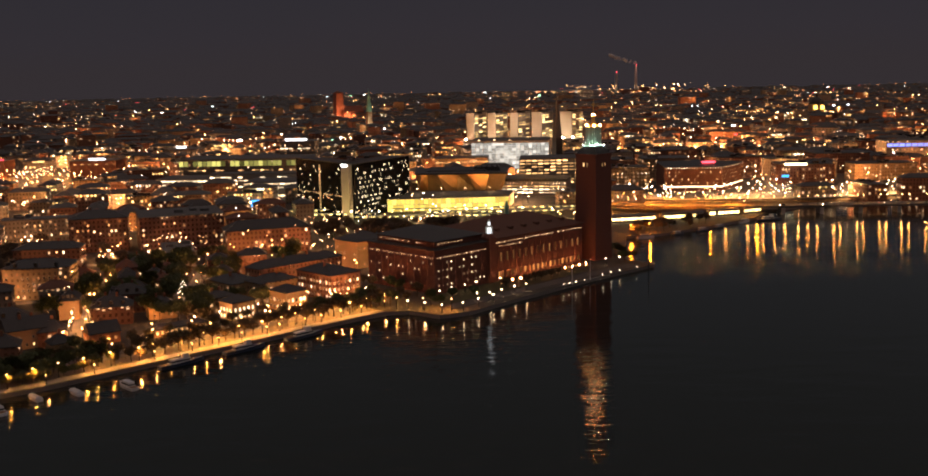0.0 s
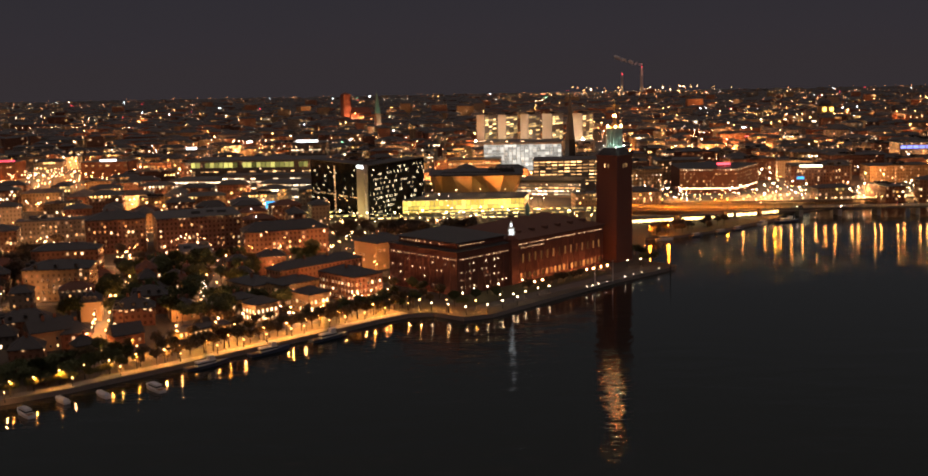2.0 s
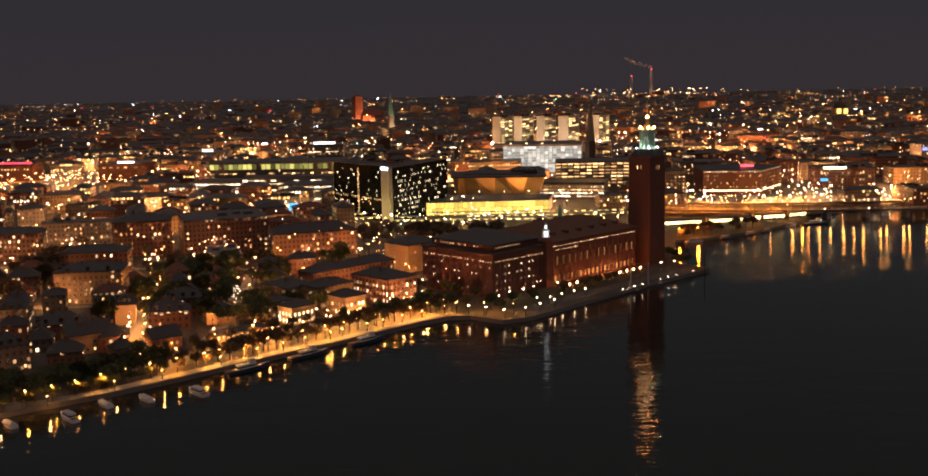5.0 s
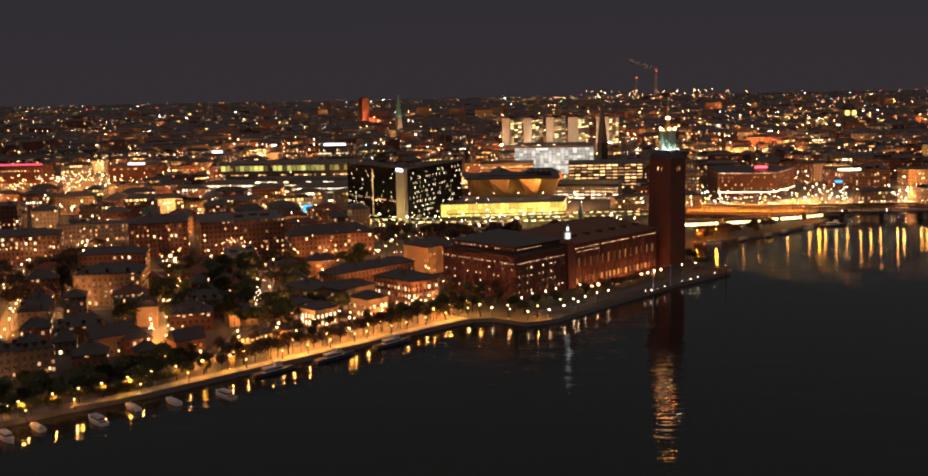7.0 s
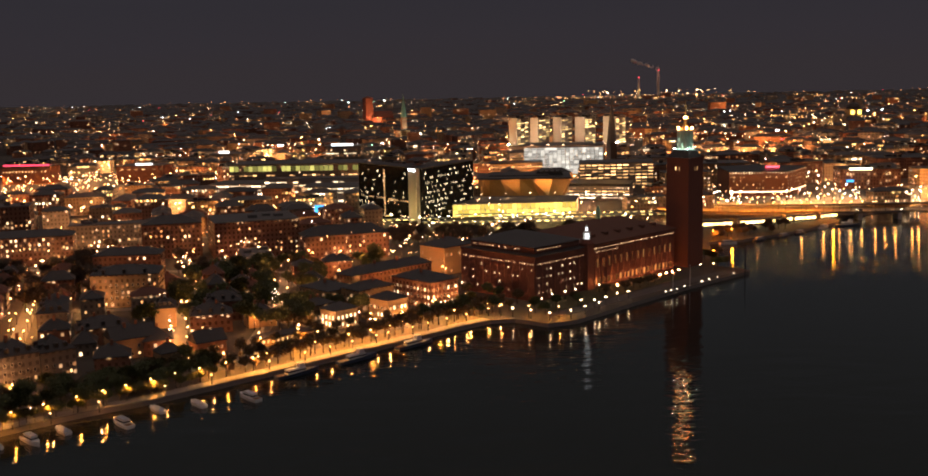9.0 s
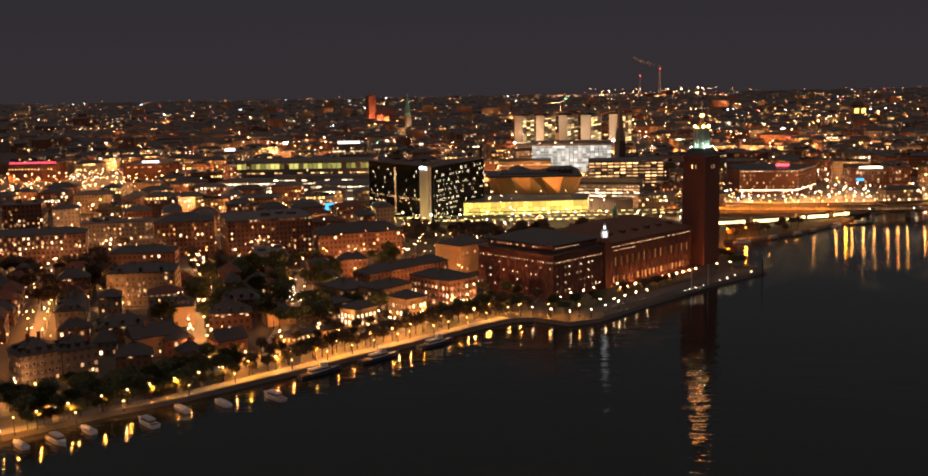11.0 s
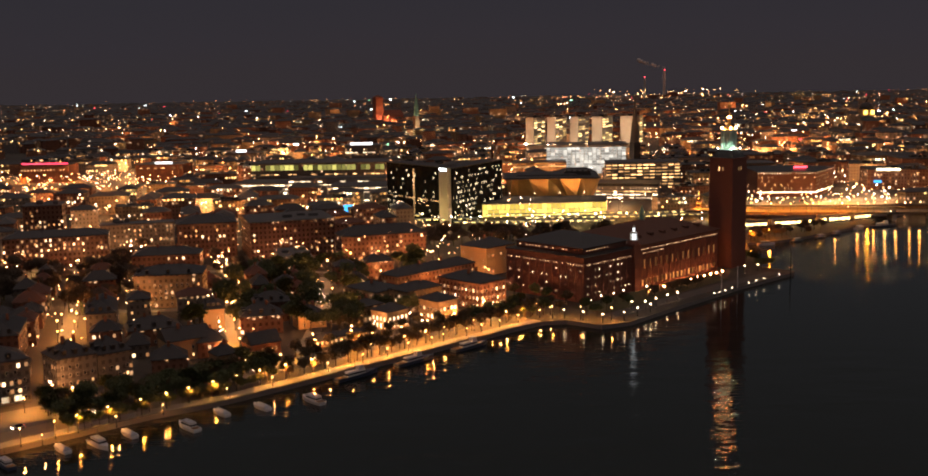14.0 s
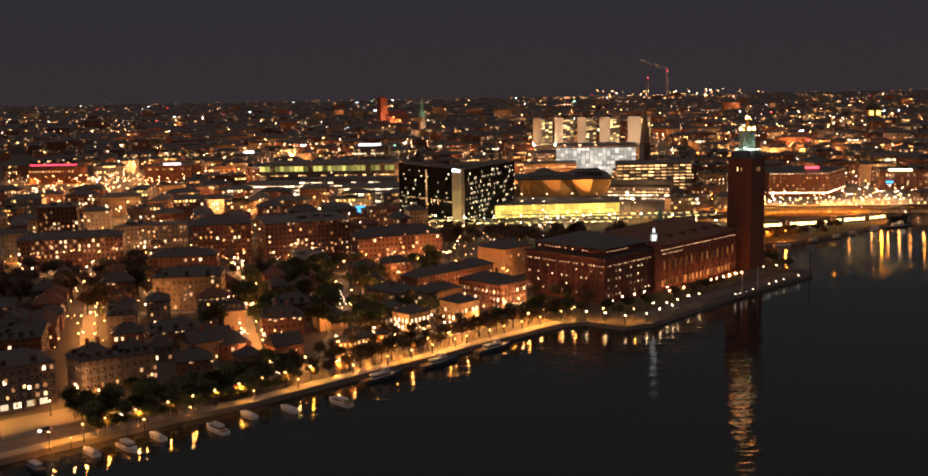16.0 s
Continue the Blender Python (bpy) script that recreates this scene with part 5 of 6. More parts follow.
for x, y in ((-172, -40), (-196, -84), (-176, -92), (-206, -66), (-222, -88), (-232, -60), (-214, -40), (-190, -30), (-168, -2), (-205, 5), (-230, -20), (-186, 30), (-150, 40), (-120, 20)):
    lamp(x, y, "lane")
for x, y in ((-206, -166), (-190, -150), (-168, -152), (-150, -128), (-138, -112), (-216, -176), (-183, -166)):
    lamp(x, y, "warm")
lamp(-238, -150, "sodium")
for x, y in ((-97, -118), (-90.7, -106.9), (-83.3, -101.3), (-76.8, -124.2), (-69.7, -123.3), (-62.9, -83.7), (-63, -116.5), (-55.8, -108), (-49.1, -102.4), (-77, -94.5), (-109.7, -105.4)):
    lamp(x, y, "garden")
for x, y in ((-27.2, -92), (-23.6, -89), (-19.7, -84.9), (-14.3, -78.8), (-1.6, -64.4), (4.0, -58.3), (9.9, -52.6), (22, -41)):
    lamp(x, y, "low", GROUND + 0.1)
for x, y in ((-138.5, -50), (-135, -57), (-131, -64), (-127, -71), (-122, -78), (-118, -86), (-113, -94), (-140, -70), (-146, -80)):
    lamp(x, y, "garden")
for x, y in ((-119, -141), (-105, -144), (-90, -147)):
    lamp(x, y, "dim")
lamp(5, -26, "garden")
lamp(14, -22, "garden")
# raised roads and bridge
BRIDGE_LAMPS = [53, 67, 82, 97, 109, 119, 132, 150, 158, 163, 172, 181, 192, 200, 208, 222, 227, 241, 246, 260, 265, 278, 284, 298]
for i, x in enumerate(BRIDGE_LAMPS):
    lamp(x, 198.2 + max(0, 110 - x) * 0.24, "orange" if x in (67, 82, 119, 158) else "yellow", 7.5)
for i in range(9):
    lamp(BRIDGE_LAMPS[-1] + 16 + i * 26, 200 + i * 1.2, "yellow", 7.5)
for i in range(22):
    lamp(40 + i * 20, 270 + max(0, i - 9) * 4, "square" if i % 2 else "sodium", 6.0)
for i in range(40):
    lamp(rl.uniform(60, 330), rl.uniform(296, 338), rl.choice(("square", "square", "white", "warm")))
for i in range(26):
    k = i / 25
    lamp(208 + 85 * k + (7 if i % 2 else -7), 335 + 560 * k, rl.choice(("sodium", "warm")))
for i in range(26):
    lamp(rl.uniform(-190, 40), rl.uniform(150, 240), rl.choice(("sodium", "warm", "white")))
for x, y, z in ((30, 237, 7.5), (52, 231, 7.5), (74, 224, 7.5), (96, 218, 7.5), (118, 215, 7.5), (140, 212, 7.5), (40, 288, 6.0), (70, 281, 6.0), (100, 274, 6.0), (130, 270, 6.0), (160, 268, 6.0)):
    lamp(x, y, "viaduct", z)
for x, y in ((37.5, 90.5), (52, 95.5)):
    lamp(x, y, "orange")
for _ in range(10):
    lamp(rl.uniform(-62, 30), rl.uniform(262, 318), rl.choice(("white", "warm", "white")))
# railway yard
tube = bmesh.new()
quad_box(tube, 0, 0, 0, 3.4, 0.4, 0.4)
tube_me = mesh_of("tube_light", tube, lamp_mat("light_line_glow", (1.0, 0.76, 0.26), 2.4, 0.7))
# roofs and tubes added to draw the lit lines of road and tracks
for x0, y0, L in ((-150, 228, 96), (-118, 208, 120), (-30, 214, 64), (-176, 186, 130), (-60, 232, 84), (-262, 232, 60), (-226, 206, 70)):
    roof = tagged(empty("platform_canopy", x0, y0, GROUND), "low roof added to carry a line of yellow tube lights", "canopy", "platform canopies")
    bm = bmesh.new()
    quad_box(bm, L / 2, 0, 4.6, L, 5, 0.4)
    part("roof", bm, M_ROOFGREY, roof)
    for k in range(4):
        bm = bmesh.new()
        prism(bm, L * (k + 0.5) / 4, 0, -0.2, 0.2, 0.2, 4.9, 6)
        part("post", bm, M_IRON, roof)
    for k in range(int(L / 6.5)):
        piece("tube_light", tube_me, roof, pose(3 + k * 6.5, -2.6, 4.1))
strip_mesh("ground_railway_yard", [(-318, 272), (-240, 214), (-170, 190), (-90, 184), (-6, 190)], 36, GROUND + 0.09, M_GROUND, "dark ballasted railway yard below the hotel", "railway yard")
for i in range(13):
    k = i / 12
    lamp(-300 + 285 * k + rl.uniform(-5, 5), 247 - 70 * min(1, k * 2.1) + rl.uniform(-6, 14), "yard")
for x, y in ((-300, 262), (-282, 240), (-272, 262), (-276, 230), (-268, 292), (-292, 300), (-312, 284)):
    lamp(x, y, "lane")


# ---- trees ----
def tree_kind(name, seed, height, spread, leaf, n_leaf, label):
    rng = random.Random(seed)
    bm = bmesh.new()
    tips = []

    def limb(p, d, length, r, depth):
        q = p + d * length
        side = d.orthogonal().normalized()
        other = d.cross(side)
        n = 5
        a = [bm.verts.new(p + (side * math.cos(2 * math.pi * i / n) + other * math.sin(2 * math.pi * i / n)) * r) for i in range(n)]
        b = [bm.verts.new(q + (side * math.cos(2 * math.pi * i / n) + other * math.sin(2 * math.pi * i / n)) * r * 0.62) for i in range(n)]
        for i in range(n):
            bm.faces.new((a[i], a[(i + 1) % n], b[(i + 1) % n], b[i]))
        tips.append((q, depth))
        if depth < 3:
            for _ in range(3 if depth else 5):
                v = Vector((rng.uniform(-1, 1), rng.uniform(-1, 1), rng.uniform(0.1, 0.9)))
                limb(q, (d * 0.55 + v * spread).normalized(), length * rng.uniform(0.5, 0.75), r * 0.55, depth + 1)
    limb(Vector((0, 0, -0.2)), Vector((rng.uniform(-.05, .05), rng.uniform(-.05, .05), 1)).normalized(), height * 0.32, 0.28, 0)
    t = empty(name, 0, 0, 0)
    tagged(t, label, "tree")
    part("trunk", bm, M_BARK, t)
    bm = bmesh.new()
    outer = [p for p, d in tips if d >= 2]
    for _ in range(n_leaf):
        c = rng.choice(outer) + Vector((rng.gauss(0, 0.9), rng.gauss(0, 0.9), rng.gauss(0, 0.7)))
        s = rng.uniform(0.24, 0.58)
        u = Vector((rng.gauss(0, 1), rng.gauss(0, 1), rng.gauss(0, 1))).normalized()
        v = u.orthogonal().normalized() * s
        u = u * s * 0.7
        bm.faces.new([bm.verts.new(c + k) for k in (-u, v, u, -v)])
    part("crown", bm, leaf, t)
    return t


TREES = [tree_kind("tree", 21, 10, 0.85, M_LEAF, 1100, "avenue tree with thinning autumn leaves"), tree_kind("tree", 22, 9, 0.95, M_LEAF, 650, "half-bare avenue tree beside the road"),
         tree_kind("tree", 23, 12, 0.8, M_LEAF2, 2600, "dense dark park tree"), tree_kind("tree", 24, 11, 0.9, M_LEAF2, 2300, "broad dark park tree")]
TREE_USED = set()


def tree(x, y, k, s=1.0, z=GROUND):
    s *= 1.35
    m = pose(x, y, z, 0, 0, rl.uniform(0, 360))
    TREES[k].scale = (s, s, s)
    if k not in TREE_USED:
        TREE_USED.add(k)
        TREES[k].matrix_basis = m @ Matrix.Diagonal((s, s, s, 1))
        return
    copy_thing(TREES[k], m)


for a in range(36, 196, 6):
    x, y = ab(a + rl.uniform(-1.5, 1.5), 7.2 + rl.uniform(-0.5, 0.5))
    tree(x, y, rl.choice((0, 1, 0)), rl.uniform(0.6, 0.85))
for a in range(-58, 36, 4):
    x, y = ab(a + rl.uniform(-1.5, 1.5), 8.0 + rl.uniform(-0.8, 1.2))
    tree(x, y, rl.choice((2, 3)), rl.uniform(0.36, 0.52))
for a in range(36, 196, 8):
    x, y = ab(a + rl.uniform(-1.5, 1.5), 18.5 + rl.uniform(-1, 1))
    tree(x, y, rl.choice((0, 1, 1)), rl.uniform(0.55, 0.75))
for _ in range(74):
    x, y = ab(rl.uniform(-56, 36), rl.uniform(11, 33))
    tree(x, y, rl.choice((0, 2, 3, 3)), rl.uniform(0.42, 0.75))
for a in range(-10, 150, 11):
    x, y = ab(a + rl.uniform(-1.5, 1.5), 33 + rl.uniform(-2, 2))
    tree(x, y, rl.choice((0, 1)), rl.uniform(0.5, 0.7))
for _ in range(14):
    k, d = rl.random(), rl.uniform(2, 24)
    x, y = -322 + 62 * k + 0.64 * d * 0.6, -281 + 50 * k - d * 0.2
    tree(x, y, rl.choice((0, 2, 3)), rl.uniform(0.5, 0.8))
for _ in range(18):
    x, y = ab(rl.uniform(150, 200), rl.uniform(8, 24))
    tree(x, y, rl.choice((2, 3, 0)), rl.uniform(0.45, 0.65))
for _ in range(130):
    x, y = rl.uniform(-300, -190), rl.uniform(-175, 20)
    if not free(x, y, -4):
        continue
    tree(x, y, rl.choice((2, 3, 1)), rl.uniform(0.7, 1.1))
FAR_TREES = []
for _ in range(46):
    FAR_TREES.append((rl.uniform(-200, -50), rl.uniform(86, 128), rl.choice((2, 3)), rl.uniform(0.7, 1.0)))
for _ in range(70):
    x, y = rl.uniform(-450, -360), rl.uniform(-150, 20)
    if y + x * 0.2 > -190 and free(x, y, -4):
        FAR_TREES.append((x, y, rl.choice((2, 3)), rl.uniform(0.7, 1.1)))
for _ in range(400):
    x, y = rl.uniform(-560, -300), rl.uniform(-90, 160)
    if len(FAR_TREES) < 150 and off_street(x, y, 4.5) and not off_street(x, y, 8.5) and free(x, y, -6):
        FAR_TREES.append((x, y, rl.choice((0, 2, 3)), rl.uniform(0.55, 0.85)))
for x, y, r in ((-250, 222, 16), (-215, 196, 10), (-190, 176, 10), (-150, 160, 14), (-110, 158, 12), (-285, 215, 14)):
    for _ in range(5):
        FAR_TREES.append((x + rl.uniform(-r, r), y + rl.uniform(-4, 4), rl.choice((0, 2, 3)), rl.uniform(0.35, 0.6)))


for x, y in ((42, 102), (52, 108), (64, 112), (74, 122), (88, 134), (58, 124), (46, 118), (72, 136), (102, 146), (40, 92), (84, 122)):
    for _ in range(2):
        FAR_TREES.append((x + rl.uniform(-4, 4), y + rl.uniform(-3, 3), rl.choice((0, 2, 3)), rl.uniform(0.45, 0.7)))


def grove(name, rows, label):
    """Trees past counting, joined: one mesh of trunks and leaves."""
    vs, fs, ms = [], [], []
    for x, y, k, s in rows:
        turn = rl.uniform(0, 6.28)
        c, sn, s = math.cos(turn) * s * 1.35, math.sin(turn) * s * 1.35, s * 1.35
        for slot, child in enumerate(TREES[k].children):
            base = len(vs)
            for v in child.data.vertices:
                vs.append((x + v.co.x * c - v.co.y * sn, y + v.co.x * sn + v.co.y * c, GROUND + v.co.z * s))
            for p in child.data.polygons:
                fs.append([base + i for i in p.vertices])
                ms.append(slot)
    me = bpy.data.meshes.new(name)
    me.from_pydata(vs, [], fs)
    me.materials.append(M_BARK)
    me.materials.append(M_LEAF2)
    me.polygons.foreach_set("material_index", ms)
    return tagged(new(name, me), label, "trees", kind="stuff")


grove("park_trees", FAR_TREES, "dark park trees crowded between the streets")
for _ in range(10):
    x, y = -60 + rl.uniform(-34, 40), -90 + rl.uniform(-4, 4)
    tree(x + 8, y + 8 + (x + 60) * 0.98, 1, rl.uniform(0.45, 0.6))
for x, y in ((12, 8), (18, 4), (16, 14), (24, -14), (18, -16)):
    tree(x, y, 3, 0.6)


# trees round the hall's landward corner
for x, y in ((-137, -129), (-129, -137), (-121, -132), (-113, -127), (-133, -117), (-125, -122), (-117, -118), (-103, -134), (-95, -138), (-110, -113), (-118, -104), (-127, -96), (-135, -88), (-143, -80), (-151, -72), (-88, -128), (-80, -120)):
    tree(x + rl.uniform(-2, 2), y + rl.uniform(-2, 2), rl.choice((2, 3, 0)), rl.uniform(0.5, 0.75))

# lit fir in the square
bm = bmesh.new()
for i in range(6):
    prism(bm, 0, 0, 1.0 + i * 1.7, 3.0 - i * 0.45, 0.15, 2.6, 9, turn=i * 0.5)
fir = tagged(new("fir_tree", mesh_of("fir_tree", bm, M_LEAF2)), "fir tree hung with white light strings", "tree")
fir.matrix_basis = pose(-241.4, -101.3, GROUND)
bm = bmesh.new()
prism(bm, 0, 0, -0.2, 0.25, 0.2, 1.6, 6)
part("trunk", bm, M_BARK, fir)
bm = bmesh.new()
ball(bm, 0, 0, 0, 0.2, n=5, rings=3)
bulb_me = mesh_of("bulb", bm, lamp_mat("fairy_light", (1.0, 0.82, 0.6), 6))
for i in range(30):
    k = i / 30
    r = 2.9 * (1 - k) + 0.1
    piece("light", bulb_me, fir, pose(r * math.cos(i * 2.4), r * math.sin(i * 2.4), 1.6 + 9.4 * k))

# flagpoles and a mooring mast
for x, y, h in ((-21.7, -84, 12), (-10, -72, 12)):
    bm = bmesh.new()
    prism(bm, 0, 0, 0, 0.2, 0.1, h, 8)
    ball(bm, 0, 0, h + 0.2, 0.3, n=6)
    p = tagged(new("flagpole", mesh_of("flagpole", bm, M_WHITE)), "white flagpole on the terrace", "flagpole")
    p.matrix_basis = pose(x, y, GROUND)
bm = bmesh.new()
prism(bm, 0, 0, -3, 0.35, 0.2, 20, 8)
tagged(new("harbour_mast", mesh_of("harbour_mast", bm, M_IRON)), "dark mooring mast standing off the point", "mast").matrix_basis = pose(30, -36, 0)

# ---- boats ----
def boat(name, L, B, hull_mat, kind, label):
    """A moored boat pointing along its own +x, its waterline at z 0."""
    b = tagged(empty(name, 0, 0, 0), label, "boat")
    bm = bmesh.new()
    secs = []
    n = 9
    for i in range(n):
        k = i / (n - 1)
        x = (k - 0.5) * L
        w = B / 2 * (1 - max(0, (k - 0.45) / 0.55) ** 2.2) * (0.86 + 0.14 * min(1, k * 4))
        w = max(w, 0.05)
        f = B * (0.30 + 0.16 * k * k)
        secs.append([bm.verts.new(p) for p in ((x, -w, f), (x, -w * 0.82, -0.1), (x, 0, -0.45), (x, w * 0.82, -0.1), (x, w, f), (x, w * 0.86, f - 0.06), (x, -w * 0.86, f - 0.06))])
    for a, c in zip(secs, secs[1:]):
        for i in range(7):
            j = (i + 1) % 7
            bm.faces.new((a[i], c[i], c[j], a[j]))
    bm.faces.new(secs[0][::-1])
    bm.faces.new(secs[-1])
    part("hull", bm, hull_mat, b)
    f = B * 0.33
    if kind == "cover":
        bm = bmesh.new()
        hip(bm, -L * 0.06, 0, f, L * 0.74, B * 0.86, B * 0.42, inset=L * 0.14, over=0.0)
        part("cover", bm, M_CANVAS, b, "pale tarpaulin stretched over the deck")
    else:
        bm = bmesh.new()
        quad_box(bm, -L * 0.05, 0, f - 0.1, L * (0.44 if kind == "ship" else 0.52), B * 0.66, B * 0.42, taper=0.93)
        if kind == "ship":
            quad_box(bm, L * 0.08, 0, f - 0.1 + B * 0.42, L * 0.13, B * 0.5, B * 0.36, taper=0.9)
        part("cabin", bm, M_WHITE, b)
        bm = bmesh.new()
        quad_box(bm, -L * 0.05, 0, f + B * 0.12, L * (0.435 if kind == "ship" else 0.515), B * 0.67, B * 0.13, taper=0.99)
        part("cabin_window", bm, M_PANE, b)
        bm = bmesh.new()
        quad_box(bm, L * (0.08 if kind == "ship" else -0.05), 0, f - 0.1 + B * (0.78 if kind == "ship" else 0.42), L * (0.15 if kind == "ship" else 0.46), B * 0.6, 0.15)
        part("cabin_roof", bm, M_CANVAS, b)
        bm = bmesh.new()
        quad_box(bm, -L * 0.39, 0, f - 0.02, L * 0.16, B * 0.7, 0.1)
        part("aft_deck", bm, M_WOOD, b)
    bm = bmesh.new()
    prism(bm, -L * 0.05, 0, f, 0.07, 0.04, B * (1.5 if kind != "cover" else 0.6), 6)
    part("mast", bm, M_IRON, b)
    return b


def place_boats():
    kinds = {"yacht": boat("motor_boat", 13, 4.0, M_WHITE, "yacht", "white motor boat moored at the quay"),
             "cover": boat("covered_boat", 10, 3.3, M_WHITE, "cover", "white boat laid up under a pale tarpaulin"),
             "navy": boat("motor_boat", 12, 3.6, M_BLUEHULL, "yacht", "dark blue cabin boat moored at the quay"),
             "ship": boat("passenger_boat", 22, 4.4, M_BLUEHULL, "ship", "dark-hulled passenger boat with a pale deckhouse along the quay")}
    used = set()

    def put(kind, x, y, turn):
        m = pose(x, y, 0, 0, 0, turn)
        if kind in used:
            copy_thing(kinds[kind], m)
        else:
            used.add(kind)
            kinds[kind].matrix_basis = m
    out = -45 + 180
    for kind, x, y, turn in (("cover", -298.5, -322, out), ("yacht", -287, -318, out + 180), ("cover", -280.4, -307, out), ("yacht", -261, -300, out), ("cover", -253, -284, out),
                             ("cover", -239, -277.5, out), ("yacht", -220.5, -270, out), ("navy", -312, -336, out), ("cover", -324, -344, out)):
        put(kind, x, y, turn)
    put("ship", -207, -236, 45)
    put("ship", -184, -214, 45)
    put("ship", -160, -190, 45)
    put("navy", 74, 102, 30)
    put("navy", 112, 132, 40)
    put("yacht", 138, 158, 45)
    put("ship", 160, 168, 15)
    put("yacht", 48, 88, 10)
    put("navy", 96, 118, 35)


place_boats()


# ---- cars ----
def car_kind(paint, label):
    c = tagged(empty("car", 0, 0, 0), label, "car", "traffic")
    bm = bmesh.new()
    quad_box(bm, 0, 0, 0.28, 4.4, 1.76, 0.62, taper=0.96)
    part("body", bm, paint, c)
    bm = bmesh.new()
    quad_box(bm, -0.25, 0, 0.9, 2.5, 1.6, 0.55, taper=0.78)
    part("cabin", bm, M_PANE, c)
    wheel = bmesh.new()
    prism(wheel, 0, 0, -0.11, 0.33, 0.33, 0.22, 10)
    wm = mesh_of("wheel", wheel, M_IRON)
    for x in (-1.35, 1.35):
        for y in (-0.86, 0.86):
            piece("wheel", wm, c, pose(x, y, 0.33, 90))
    for y in (-0.6, 0.6):
        bm = bmesh.new()
        ball(bm, 2.15, y, 0.68, 0.24, n=6)
        part("headlight", bm, L_HEAD, c)
        bm = bmesh.new()
        ball(bm, -2.15, y, 0.72, 0.16, n=6)
        part("tail_light", bm, L_RED, c)
    return c


L_HEAD = lamp_mat("headlight_glow", (1.0, 0.86, 0.62), 16)
PAINT = surface("dark_car_paint", (0.02, 0.02, 0.025), (0.04, 0.04, 0.045), 0.3, grain=2.0, bump=0.0)
PAINT2 = surface("silver_car_paint", (0.30, 0.30, 0.31), (0.38, 0.38, 0.39), 0.35, metal=0.4, grain=2.0, bump=0.0)
CARS = [car_kind(PAINT, "dark car with its headlights on"), car_kind(PAINT2, "silver car with its headlights on")]
CAR_USED = set()


def drive(x, y, z, turn):
    k = rl.randrange(2)
    if k not in CAR_USED:
        CAR_USED.add(k)
        CARS[k].matrix_basis = pose(x, y, z, 0, 0, turn)
    else:
        copy_thing(CARS[k], pose(x, y, z, 0, 0, turn))


for i in range(10):
    x, y = ab(-66 + i * 25 + rl.uniform(-5, 5), 22 if i % 2 else 26)
    drive(x, y, GROUND + 0.05, 45 if i % 2 else 225)
for i in range(8):
    drive(175 + i * 44 + rl.uniform(-6, 6), 202 + rl.choice((-3, 3)), 7.5, rl.choice((0, 180)))
for i in range(10):
    drive(rl.uniform(80, 320), rl.uniform(318, 334), GROUND + 0.08, rl.choice((5, 185, 190, 200)))


# ---- the city behind ----
def on_land(x, y):
    if x > 20 and y < 245:
        return False
    return y > -60 or (x < -225 and (x + 254) * UY[0] + (y + 273) * UY[1] > 74)


rc = random.Random(77)
WALLS = (M_F1, M_F2, M_F3, M_F4, M_F5, M_F3)
WNAMES = {M_F1: "ochre plaster", M_F2: "pale plaster", M_F3: "red ochre", M_F4: "grey plaster", M_F5: "brown brick"}
# island quarter inland of the shore


for row in range(19):
    for col in range(20):
        u, v = -330 + col * 27 + rc.uniform(-2, 2), -330 + row * 30 + rc.uniform(-2, 2)
        x, y = -330 + u * 0.956 - v * 0.292, 20 + u * 0.292 + v * 0.956
        if not (-660 < x < -215 and -300 < y < 235) or not free(x, y, 9) or not on_land(x, y) or not off_street(x, y, 14):
            continue
        if -445 < x < -370 and -110 < y < 10:
            continue
        w = rc.choice(WALLS)
        block("town_house", x, y, rc.uniform(20, 25), rc.uniform(12, 16), rc.uniform(13, 20), 17 + rc.choice((0, 0, 90)), w, rc.choice((M_ROOF, M_ROOF, M_ROOFRED, M_ROOFGREY)), "%s town house with a few lit windows" % WNAMES[w],
              lit=0 if y > -20 else rc.uniform(0.05, 0.13), chimneys=0 if y > 20 else 1, rh=rc.uniform(3, 5), seed=row * 20 + col, kinds=("warm", "yellow", "warm", "white"), step=3.6)
# districts behind the hotel and the station
lights = {k: [] for k in ("deep", "mid", "sodium", "warm", "white", "win", "winy", "winw", "cool", "red", "green")}


def lit_front(x, y, L, W, H, ang, n, size):
    """Lit windows over the long front of a far house, in short rows."""
    c, s = math.cos(radians(ang)), math.sin(radians(ang))
    for _ in range(n):
        u = rc.uniform(-0.44, 0.44) * L
        z = GROUND + H - rc.choice((1.8, 1.8, 5.2, 5.2, 8.6))
        k = rc.choice(("win", "win", "winy", "winy", "winw")) if y < 2500 or rc.random() < 0.2 else "deep"
        for j in range(rc.choice((1, 1, 1, 2, 3, 5))):
            uu = u + j * 3.0 * size
            if abs(uu) > 0.47 * L:
                break
            lights[k].append((x + uu * c + (W / 2 + 0.3) * s, y + uu * s - (W / 2 + 0.3) * c, z, 1.5 * size, 1.5 * size))


